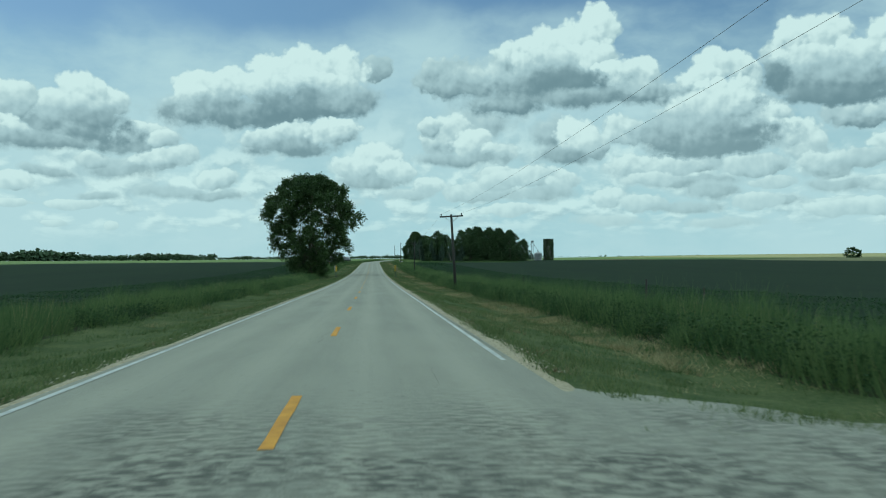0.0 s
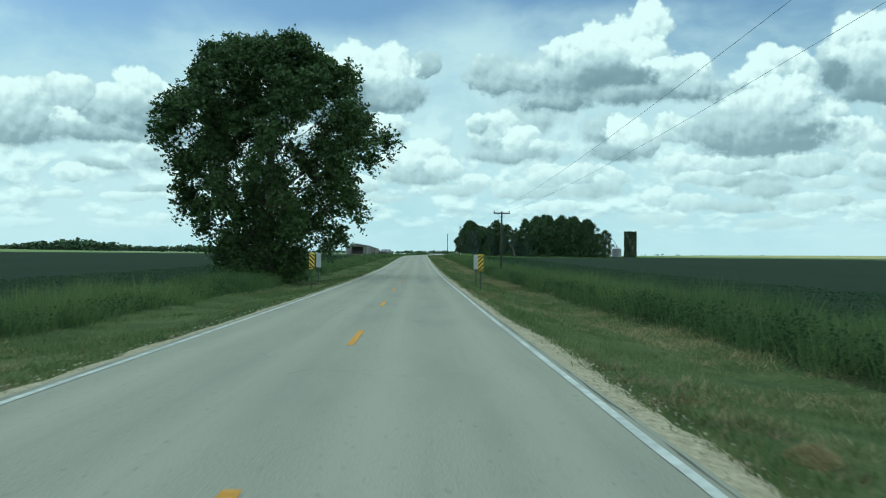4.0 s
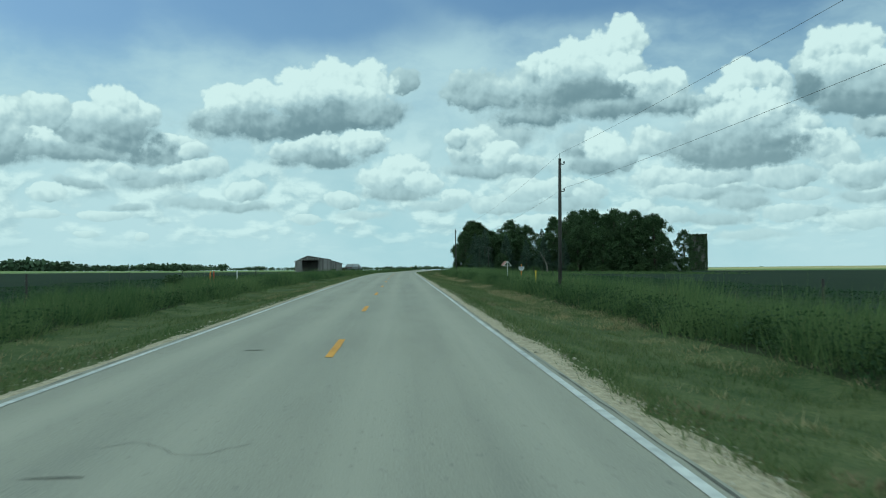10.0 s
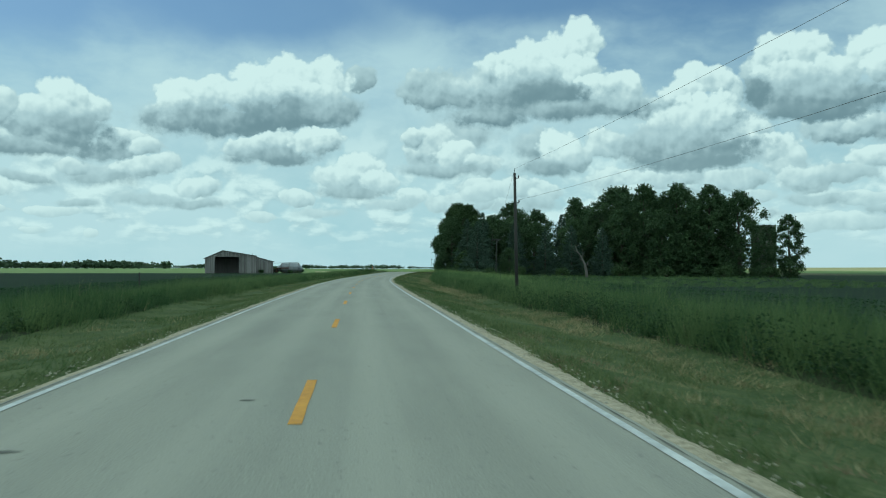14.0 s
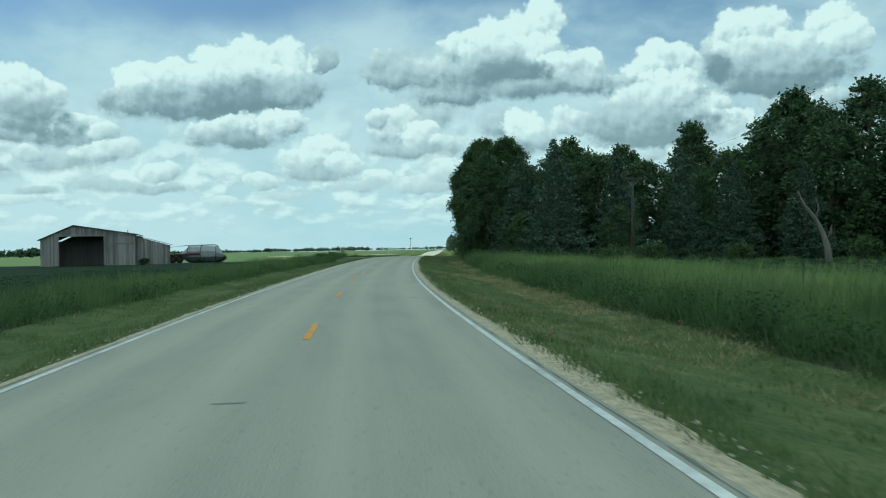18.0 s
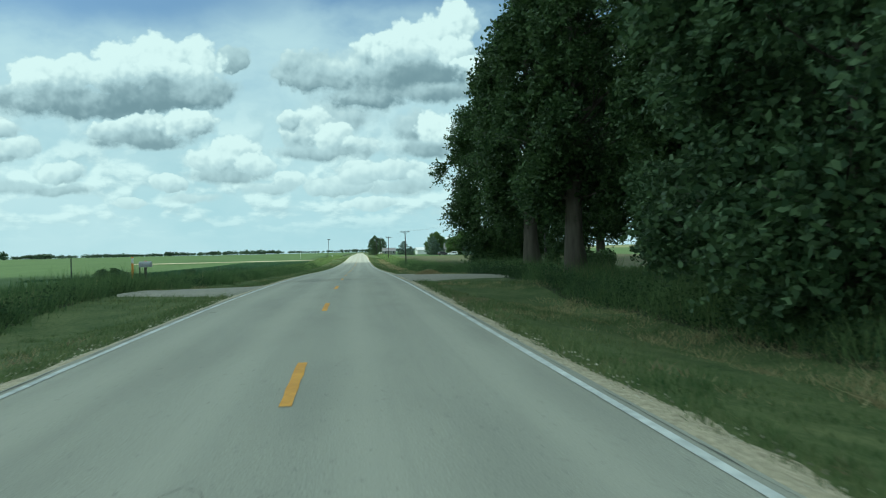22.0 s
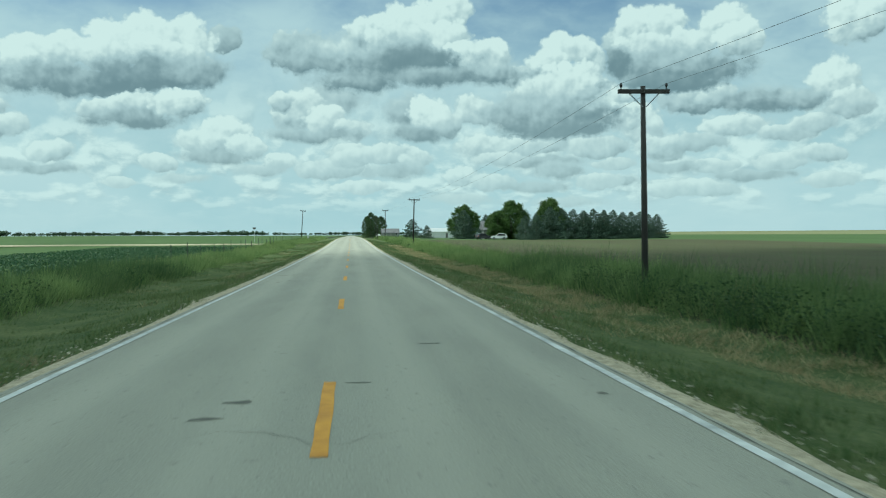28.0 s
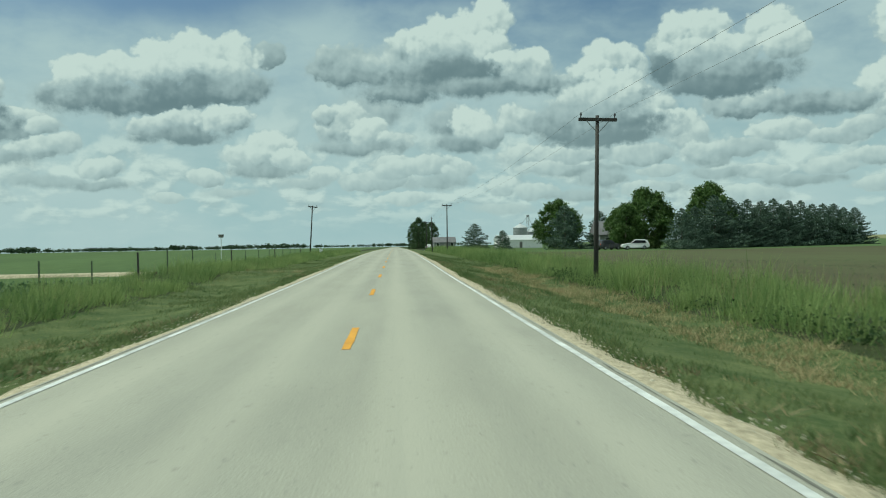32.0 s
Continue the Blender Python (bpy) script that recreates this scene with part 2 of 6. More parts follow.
puff(21.0, 3.3, 2.24, 0.38, 0.2, 0.4, SOFT)
puff(25.1, 3.6, 1.64, 0.52, 0.4, 0.7)
puff(22.9, 2.2, 2.22, 0.38, 0.35, 0.6, SOFT)
# right bank
puff(32.1, 3.0, 2.10, 0.54, 0.4, 0.8)
puff(29.4, 2.9, 1.47, 0.51, 0.4, 0.75)
puff(36.4, 4.5, 1.76, 0.56, 0.4, 0.75)
puff(34.8, 3.7, 2.62, 0.39, 0.15, 0.4, SOFT)
puff(38.9, 5.0, 1.38, 0.61, 0.3, 0.7)
puff(39.2, 3.3, 1.52, 0.48, 0.4, 0.7)
puff(33.8, 6.8, 2.05, 0.70, 0.4, 0.85)
puff(31.1, 5.8, 2.06, 0.57, 0.3, 0.6)
puff(28.0, 7.2, 1.35, 1.23, 0.4, 0.9)
puff(29.0, 5.7, 1.40, 0.65, 0.3, 0.7)
puff(36.8, 6.3, 1.75, 0.52, 0.3, 0.65)
puff(38.6, 6.9, 1.39, 0.61, 0.35, 0.75)
# upper right heap
puff(39.4, 9.4, 1.37, 1.26, 0.4, 0.95)
puff(40.2, 7.8, 1.50, 0.86, 0.3, 0.7)
puff(40.5, 12.9, 1.79, 1.44, 0.4, 1)
puff(31.5, 8.7, 2.39, 0.92, 0.15, 0.55)
puff(32.5, 8.9, 1.35, 0.70, 0.3, 0.75)
puff(35.2, 8.4, 2.76, 0.86, 0.02, 0.35, SOFT)
puff(37.4, 8.4, 1.41, 0.68, 0.1, 0.45, SOFT)
# grey tatters
puff(6.7, 8.9, 2.69, 1.13, 0.3, 0.55, SOFT)
puff(5.2, 8.2, 1.92, 1.32, 0.3, 0.8)
puff(3.9, 8.9, 0.77, 0.68, 0.3, 0.75)
puff(6.7, 7.6, 1.34, 0.95, 0.4, 0.85)
puff(8.6, 7.0, 1.23, 0.76, 0.4, 0.8)
puff(5.9, 6.7, 3.07, 0.46, 0.15, 0.4, SOFT)
puff(10.7, 5.4, 1.90, 0.68, 0.4, 0.8)
puff(8.6, 5.1, 1.15, 0.57, 0.4, 0.75)
puff(13.0, 5.1, 1.13, 0.61, 0.4, 0.8)
# small heap
puff(16.9, 8.4, 1.33, 0.96, 0.35, 0.8)
puff(12.3, 8.2, 1.21, 1.20, 0.2, 0.5, SOFT)
puff(13.8, 8.0, 1.51, 1.27, 0.4, 1)
puff(14.9, 7.5, 0.94, 0.75, 0.3, 0.7)
puff(13.0, 6.8, 1.97, 0.53, 0.02, 0.3, SOFT)
# tower heap
puff(19.9, 10.4, 1.45, 0.80, 0.3, 0.8)
puff(25.5, 8.9, 1.54, 1.60, 0.35, 0.95)
puff(26.7, 7.6, 1.41, 0.92, 0.4, 0.9)
puff(24.7, 11.2, 0.90, 1.13, 0.4, 0.9)
puff(23.9, 12.0, 1.05, 0.92, 0.5, 1)
puff(22.6, 12.1, 1.27, 0.99, 0.5, 1)
puff(21.7, 11.1, 1.50, 0.93, 0.4, 0.9)
puff(23.5, 10.0, 2.17, 1.29, 0.4, 0.95)
puff(21.3, 9.1, 2.14, 1.27, 0.3, 0.75)
puff(19.9, 8.2, 2.24, 1.32, 0.1, 0.45, SOFT)
puff(22.2, 7.8, 4.07, 1.16, 0.02, 0.32, SOFT)
puff(22.9, 7.0, 3.16, 0.58, 0, 0.15, SOFT)
# right heap
puff(26.6, 12.3, 1.15, 1.31, 0.15, 0.6)
puff(27.6, 13.3, 1.53, 1.23, 0.45, 1)
puff(29.4, 13.3, 1.17, 1.14, 0.5, 1)
puff(30.9, 11.9, 1.90, 1.08, 0.4, 0.85)
puff(33.1, 13.2, 1.47, 1.31, 0.5, 1)
puff(28.3, 12.0, 1.98, 0.89, 0.3, 0.8)
puff(34.0, 12.1, 1.50, 1.14, 0.4, 0.9)
puff(30.2, 10.5, 4.64, 1.02, 0.02, 0.32, SOFT)
puff(26.4, 11.3, 1.15, 0.84, 0, 0.2, SOFT)
puff(29.5, 9.8, 3.56, 0.48, 0, 0.15, SOFT)
# tall heap
puff(5.2, 12.1, 2.23, 1.26, 0.15, 0.5)
puff(4.2, 12.5, 1.00, 0.81, 0.25, 0.55)
puff(6.7, 11.6, 1.92, 0.97, 0.1, 0.4, SOFT)
puff(8.7, 12.1, 2.23, 1.40, 0.2, 0.6, SOFT)
puff(9.4, 13.3, 1.30, 0.95, 0.3, 0.85)
puff(10.8, 13.8, 1.15, 0.87, 0.4, 0.95)
puff(12.3, 14.1, 1.52, 1.16, 0.4, 1)
puff(15.2, 14.9, 1.28, 1.43, 0.5, 1)
puff(13.8, 14.1, 1.81, 1.30, 0.5, 1)
puff(14.6, 12.8, 1.96, 1.31, 0.4, 0.9)
puff(11.7, 12.9, 2.10, 1.03, 0.3, 0.8)
puff(17.7, 11.8, 1.70, 1.09, 0.4, 1)
puff(16.2, 11.9, 1.49, 0.88, 0.4, 0.95)
puff(17.5, 10.7, 2.95, 0.80, 0.15, 0.5, SOFT)
puff(11.3, 11.4, 4.19, 1.26, 0.02, 0.32, SOFT)
puff(13.0, 11.5, 2.65, 0.81, 0, 0.12, SOFT)
puff(9.0, 10.2, 2.68, 0.75, 0.02, 0.3, SOFT)
puff(14.0, 10.5, 2.64, 0.59, 0.05, 0.3, SOFT)
# flat wide heap
puff(0.2, 12.5, 1.22, 0.81, 0.2, 0.45)
puff(-11.9, 9.6, 2.09, 0.93, 0.2, 0.5, SOFT)
puff(-10.8, 10.9, 2.04, 1.28, 0.45, 1)
puff(-9.2, 11.5, 1.29, 0.93, 0.5, 1)
puff(-11.5, 10.2, 1.57, 0.86, 0.35, 0.85)
puff(-2.1, 12.3, 1.66, 1.46, 0.45, 1)
puff(-4.3, 12.5, 2.09, 1.38, 0.5, 1)
puff(-6.3, 11.9, 2.06, 1.45, 0.5, 1)
puff(-7.4, 11.3, 1.31, 0.94, 0.4, 0.9)
puff(-3.9, 11.4, 3.36, 0.88, 0.3, 0.8)
puff(-7.6, 9.6, 5.79, 1.02, 0.02, 0.3, SOFT)
puff(-4.1, 10.3, 3.91, 1.03, 0, 0.2, SOFT)
puff(-1.3, 10.6, 1.89, 0.81, 0.1, 0.4, SOFT)
# lower heap
puff(-6.9, 7.9, 1.64, 0.74, 0.25, 0.75)
puff(-4.7, 8.2, 1.85, 0.89, 0.2, 0.7)
puff(-2.4, 8.4, 1.65, 0.97, 0.35, 0.95)
puff(-5.2, 7.4, 2.77, 0.52, 0.02, 0.3, SOFT)
# centre heap
puff(-0.9, 6.0, 1.81, 0.91, 0.3, 0.85)
puff(0.2, 6.6, 1.75, 1.06, 0.4, 1)
puff(1.6, 5.8, 1.14, 0.83, 0.4, 0.9)
puff(-0.4, 5.1, 2.50, 0.45, 0.1, 0.35, SOFT)
# left heap
puff(-21.0, 8.5, 1.52, 1.01, 0.25, 0.7)
puff(-19.8, 9.7, 1.37, 0.88, 0.4, 0.9)
puff(-17.0, 10.0, 1.50, 0.90, 0.4, 0.95)
puff(-18.4, 10.6, 1.47, 1.09, 0.5, 1)
puff(-18.9, 9.5, 1.90, 0.75, 0.3, 0.7)
puff(-18.9, 8.3, 3.32, 1.03, 0.02, 0.35, SOFT)
puff(-17.6, 8.9, 1.61, 0.69, 0.05, 0.3, SOFT)
puff(-20.4, 7.3, 2.15, 0.54, 0.1, 0.35, SOFT)
# left edge heap
puff(-23.1, 9.5, 1.84, 1.34, 0.25, 0.65)
puff(-22.0, 10.0, 1.25, 0.85, 0.4, 0.8)
puff(-23.2, 7.8, 1.68, 0.88, 0.4, 0.95)
puff(-25.6, 8.8, 2.33, 1.65, 0.3, 0.8)
puff(-25.6, 7.2, 2.62, 0.99, 0.05, 0.35, SOFT)
puff(-21.7, 7.2, 1.88, 0.55, 0.05, 0.3, SOFT)

# gaps of clear blue between the high veils
clear = wstep(field(((-7, 17.0, 11, 2.6), (-21, 16.2, 6, 2.2), (10, 18.0, 12, 1.9), (27, 18.3, 9, 2.0)), warp_soft, .3), 1.4, .5)
# the rest of the sky: loose heaps that flatten towards the horizon
deck = wn("ShaderNodeCombineXYZ")
wput(deck.inputs[0], wmath("MULTIPLY", az, .27))
wput(deck.inputs[1], wmath("MULTIPLY", wmath("LOGARITHM", wmath("MAXIMUM", wmath("ADD", el, 2.0), .1), math.e), 2.7))
deck = wvec("ADD", deck.outputs[0], wvec("MULTIPLY", bump, (.5, .25, 0)))
loose = wnoise(deck, 1.25, 5, .5).outputs["Fac"]
loose_up = wnoise(wvec("ADD", deck, (-.07, .17, 0)), 1.25, 5, .5).outputs["Fac"]
out_of_view = wmath("MAXIMUM", wstep(wmath("ABSOLUTE", wmath("SUBTRACT", az, 8.0)), 38, 48), wstep(el, 20, 27))
low = wmath("MAXIMUM", wmath("MULTIPLY", wstep(loose, .44, .58), wmath("MULTIPLY", wmath("MULTIPLY", wstep(el, 11, 5), wstep(el, .8, 3.0)), .75)),
            wmath("MULTIPLY", wstep(loose, .38, .54), out_of_view))
low_lit = wstep(wmath("ADD", wmath("SUBTRACT", loose, loose_up), wmath("MULTIPLY", out_of_view, .10)), -.12, .09)
veil = wmath("MULTIPLY", wstep(wnoise(wvec("MULTIPLY", warp_soft, (.05, .10, 0)), 1.0, 6, .6).outputs["Fac"], .30, .62), wmath("SUBTRACT", .92, wmath("MULTIPLY", wstep(el, 11, 18), .30)))
veil = wmath("MULTIPLY", veil, wmath("SUBTRACT", 1.0, wmath("MULTIPLY", clear, .93)))
far_air = wstep(el, 9.5, 1.0)

blue = wvec("MULTIPLY", sky.outputs[0], (.075, .086, .098))
haze = wmix(wmath("MULTIPLY", wstep(el, 19, 2), wmath("SUBTRACT", 1.0, wmath("MULTIPLY", clear, .85))), blue, (.45, .61, .66, 1))
base_sky = wmix(veil, haze, (.57, .69, .72, 1))
low_col = wmix(low_lit, (.40, .51, .55, 1), (.80, .88, .85, 1))
s1 = wmix(low, base_sky, wmix(wmath("MULTIPLY", far_air, .25), low_col, (.60, .73, .75, 1)))
heap = wmix(wstep(LIT[0], 0, .5), (.185, .26, .295, 1), (.46, .56, .59, 1))
heap = wmix(wstep(LIT[0], .4, .95), heap, (.75, .83, .81, 1))
s3 = wmix(wmath("MULTIPLY", OVER[0], .96), s1, wmix(wmath("MULTIPLY", far_air, .45), heap, (.60, .72, .73, 1)))
bg = wn("ShaderNodeBackground")
wput(bg.inputs[0], s3)
bg.inputs[1].default_value = 1.0
wt.links.new(bg.outputs[0], wn("ShaderNodeOutputWorld").inputs[0])


# ---- materials ----
def material(name, dark, light, scale=6.0, rough=.85, bump=.3, spread=.5, metal=0.0, stretch=(1, 1, 1), per_piece=0.0, fine=4.0,
             through_leaf=0.0, spec=.5, coarse=.12, clear=0.0):
    """A surface with a coarse and a fine mottle between two colours, and relief."""
    m = bpy.data.materials.new(name)
    m.use_nodes = True
    nt = m.node_tree
    b = nt.nodes["Principled BSDF"]
    tc = nt.nodes.new("ShaderNodeTexCoord")
    mp = nt.nodes.new("ShaderNodeMapping")
    mp.inputs["Scale"].default_value = stretch
    nt.links.new(tc.outputs["Object"], mp.inputs[0])
    n1 = nt.nodes.new("ShaderNodeTexNoise")
    n1.inputs["Scale"].default_value, n1.inputs["Detail"].default_value = scale, 6
    n2 = nt.nodes.new("ShaderNodeTexNoise")
    n2.inputs["Scale"].default_value, n2.inputs["Detail"].default_value = scale * coarse, 4
    n3 = nt.nodes.new("ShaderNodeTexNoise")
    n3.inputs["Scale"].default_value, n3.inputs["Detail"].default_value = scale * fine, 3
    for n in (n1, n2, n3):
        nt.links.new(mp.outputs[0], n.inputs["Vector"])
    s = nt.nodes.new("ShaderNodeMath")
    s.operation = "MULTIPLY_ADD"
    nt.links.new(n1.outputs["Fac"], s.inputs[0])
    s.inputs[1].default_value = .5
    h = nt.nodes.new("ShaderNodeMath")
    h.operation = "MULTIPLY"
    nt.links.new(n2.outputs["Fac"], h.inputs[0])
    h.inputs[1].default_value = .5
    nt.links.new(h.outputs[0], s.inputs[2])
    f = s.outputs[0]
    if per_piece:
        info = nt.nodes.new("ShaderNodeNewGeometry" if per_piece < 0 else "ShaderNodeObjectInfo")
        r = nt.nodes.new("ShaderNodeMath")
        r.operation = "MULTIPLY_ADD"
        nt.links.new(info.outputs["Random Per Island" if per_piece < 0 else "Random"], r.inputs[0])
        r.inputs[1].default_value = abs(per_piece)
        r2 = nt.nodes.new("ShaderNodeMath")
        r2.operation = "SUBTRACT"
        nt.links.new(f, r2.inputs[0])
        r2.inputs[1].default_value = abs(per_piece) / 2
        nt.links.new(r2.outputs[0], r.inputs[2])
        f = r.outputs[0]
    ramp = nt.nodes.new("ShaderNodeMapRange")
    ramp.inputs[1].default_value, ramp.inputs[2].default_value = .5 - spread / 2, .5 + spread / 2
    nt.links.new(f, ramp.inputs[0])
    mix = nt.nodes.new("ShaderNodeMix")
    mix.data_type = "RGBA"
    nt.links.new(ramp.outputs[0], mix.inputs[0])
    mix.inputs[6].default_value, mix.inputs[7].default_value = (*dark, 1), (*light, 1)
    nt.links.new(mix.outputs[2], b.inputs["Base Color"])
    b.inputs["Roughness"].default_value, b.inputs["Metallic"].default_value = rough, metal
    b.inputs["Specular IOR Level"].default_value = spec
    if bump:
        bp = nt.nodes.new("ShaderNodeBump")
        bp.inputs["Strength"].default_value, bp.inputs["Distance"].default_value = bump, .02
        nt.links.new(n3.outputs["Fac"], bp.inputs["Height"])
        nt.links.new(bp.outputs[0], b.inputs["Normal"])
    if through_leaf:
        tl = nt.nodes.new("ShaderNodeBsdfTranslucent")
        nt.links.new(mix.outputs[2], tl.inputs[0])
        ms = nt.nodes.new("ShaderNodeMixShader")
        ms.inputs[0].default_value = through_leaf
        nt.links.new(b.outputs[0], ms.inputs[1])
        nt.links.new(tl.outputs[0], ms.inputs[2])
        nt.links.new(ms.outputs[0], nt.nodes["Material Output"].inputs[0])
        if clear:
            tp = nt.nodes.new("ShaderNodeBsdfTransparent")
            mt = nt.nodes.new("ShaderNodeMixShader")
            mt.inputs[0].default_value = clear
            nt.links.new(ms.outputs[0], mt.inputs[1])
            nt.links.new(tp.outputs[0], mt.inputs[2])
            nt.links.new(mt.outputs[0], nt.nodes["Material Output"].inputs[0])
    return m


M_VERGE = material("verge_turf", (.034, .070, .023), (.150, .172, .074), 9.0, .95, 1.0, .36, spec=.1, coarse=.085, fine=3.0)
# Soybean green taken near black, with the field's shade put into the colour.
M_CROP = material("shaded_soybean_field", (.007, .022, .009), (.017, .038, .014), .9, .95, .6, .5, stretch=(1, .12, 1), spec=.1, coarse=.06)
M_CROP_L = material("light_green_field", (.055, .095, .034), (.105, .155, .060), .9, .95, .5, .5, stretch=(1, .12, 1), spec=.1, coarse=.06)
M_SOIL = material("planted_soil", (.074, .060, .040), (.094, .112, .050), .8, .95, .6, .34, stretch=(1, .1, 1), spec=.1, coarse=.05)
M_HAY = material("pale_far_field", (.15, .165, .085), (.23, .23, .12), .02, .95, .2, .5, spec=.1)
# Thatch colour darkened to hold the shade beneath the tall grass.
M_SHADED_THATCH = material("shaded_thatch", (.022, .034, .015), (.055, .066, .030), 2.0, .95, .6, .5, spec=.1)
M_GRAVEL = material("limestone_gravel", (.22, .195, .135), (.66, .58, .42), 22, .95, .5, .40, spec=.2, coarse=.4)
M_BLADE = material("grass_blade", (.060, .120, .040), (.22, .255, .115), .6, .8, 0, .45, per_piece=-.35, through_leaf=.35, spec=.2)
M_BLADE_T = material("tall_grass_blade", (.048, .105, .040), (.19, .26, .102), .45, .8, 0, .45, per_piece=-.30, through_leaf=.35, spec=.2)
# Lighter copy of the tall grass: sunlight put into its colour past 640 m.
M_BLADE_BRIGHT = material("brightened_grass_blade", (.095, .180, .055), (.34, .42, .165), .45, .8, 0, .45, per_piece=-.30, through_leaf=.4, spec=.2)
M_STRAW = material("dry_grass", (.25, .21, .11), (.48, .42, .24), .6, .9, 0, .6, per_piece=-.5, through_leaf=.25, spec=.2)
M_LEAF = material("broad_leaves", (.032, .066, .024), (.100, .160, .052), .6, .55, 0, .7, per_piece=-.6, through_leaf=.25, spec=.35)
M_LEAF_D = material("dark_grove_leaves", (.036, .074, .033), (.115, .180, .074), .6, .6, 0, .7, per_piece=-.6, through_leaf=.22, spec=.3)
M_NEEDLE = material("blue_spruce_needles", (.040, .075, .052), (.13, .19, .14), .6, .7, 0, .7, per_piece=-.6, spec=.25)
M_NEEDLE_D = material("dark_spruce_needles", (.032, .062, .042), (.098, .148, .104), .6, .7, 0, .7, per_piece=-.6, spec=.25)
M_BARK = material("bark", (.06, .052, .042), (.19, .17, .14), 5, .95, .9, .5, stretch=(1, 1, .2), spec=.2)
M_DEAD = material("bleached_deadwood", (.09, .08, .07), (.22, .20, .175), 5, .9, .6, .5, stretch=(1, 1, .2))
M_POLE = material("weathered_pole_wood", (.026, .025, .024), (.085, .082, .076), 4, .9, .7, .5, stretch=(1, 1, .15))
M_LINE_W = material("white_road_paint", (.36, .38, .37), (.76, .78, .76), 7, .7, .3, .34)
M_LINE_Y = material("yellow_road_paint", (.50, .22, .02), (.80, .40, .035), 8, .7, .3, .4)
M_STEEL = material("galvanised_steel", (.20, .22, .24), (.40, .42, .44), 1.5, .45, .1, .5, metal=.6)
M_RUST = material("rusted_steel", (.06, .025, .015), (.16, .07, .04), 4, .85, .4, .5)
M_BOARD = material("grey_barn_board", (.11, .105, .10), (.34, .33, .32), 2.2, .9, .7, .5, stretch=(3, 3, .22), per_piece=.35)
M_BLACK = material("dark_ceramic", (.015, .015, .017), (.05, .05, .055), 5, .4, 0, .5)
M_WIRE = material("oxidised_wire", (.10, .10, .105), (.18, .18, .18), 3, .6, 0, .5)
M_CONC = material("stained_concrete", (.10, .10, .09), (.24, .23, .21), 1.2, .95, .6, .5, stretch=(1, 1, .3))
M_SIGN_Y = material("yellow_sign_sheeting", (.62, .42, .03), (.75, .52, .05), 3, .5, 0, .5)
M_SIGN_K = material("black_sign_stripe", (.012, .012, .012), (.03, .03, .03), 3, .5, 0, .5)
M_SIGN_B = material("aluminium_sign_back", (.32, .34, .35), (.46, .48, .48), 3, .5, .05, .5)
M_POST = material("green_sign_post", (.03, .05, .04), (.08, .10, .08), 3, .6, .1, .5)
M_WHITE = material("white_paint", (.62, .64, .64), (.82, .83, .82), 1.5, .6, .1, .5)
M_ROOF = material("pale_metal_roof", (.40, .43, .45), (.58, .61, .62), 1.2, .5, .1, .5)
M_RED = material("red_paint", (.35, .04, .02), (.55, .09, .05), 3, .6, .1, .5)
M_ORANGE = material("orange_marker", (.70, .22, .03), (.85, .32, .05), 3, .6, 0, .5)
M_GLASS = material("dark_glass", (.012, .016, .02), (.03, .035, .04), 2, .08, 0, .5)
M_TYRE = material("rubber", (.012, .012, .012), (.035, .035, .035), 4, .85, .3, .5)
M_SEED = material("grass_seed_heads", (.20, .18, .09), (.38, .35, .19), .6, .9, 0, .6, per_piece=-.5, through_leaf=.3, spec=.1)
# Weed green darkened to give the grass bank its shaded front.
M_SHADE_WEED = material("shade_dark_weed_leaves", (.027, .060, .023), (.062, .106, .040), .3, .7, 0, .7, per_piece=-.35, through_leaf=.25, spec=.2)
M_SOY = material("soybean_leaves", (.026, .066, .028), (.052, .098, .042), .12, .7, 0, .7, per_piece=-.3, through_leaf=.25, spec=.2)
M_CORN = material("corn_leaves", (.030, .075, .036), (.070, .135, .066), .12, .6, 0, .7, per_piece=-.3, through_leaf=.25, spec=.25)
M_YEL = material("yellow_plastic", (.62, .47, .04), (.75, .58, .06), 3, .6, 0, .5)
M_BLUE = material("blue_print", (.03, .09, .28), (.05, .13, .36), 3, .6, 0, .5)
M_FADED = material("faded_red_panel", (.30, .14, .12), (.48, .26, .23), 3, .7, 0, .5)
M_LEAF_Y = material("yard_leaves", (.042, .095, .026), (.14, .225, .06), .6, .55, 0, .7, per_piece=-.6, through_leaf=.3, spec=.35)
M_DRIVE = material("grey_drive_gravel", (.17, .165, .14), (.40, .385, .32), 14, .95, .4, .45, spec=.2, coarse=.3)
M_SHINGLE = material("grey_shingles", (.10, .10, .11), (.22, .22, .23), 5, .9, .5, .5)
M_SIDING = material("grey_siding", (.16, .165, .17), (.26, .27, .27), 2, .8, .3, .5, stretch=(1, 1, 6))
M_CAR_W = material("white_car_paint", (.72, .73, .74), (.78, .79, .80), 2, .25, 0, .5)
M_CAR_D = material("dark_car_paint", (.03, .032, .036), (.05, .052, .058), 2, .25, 0, .5)
M_CLOUD_THIN = material("thin_cloud_vapour", (.86, .88, .9), (.94, .94, .94), .01, 1.0, 0, .5, through_leaf=.6, spec=0, clear=.58)
M_CLOUD = material("cloud_vapour", (.86, .88, .9), (.94, .94, .94), .01, 1.0, 0, .5, through_leaf=.6, spec=0)


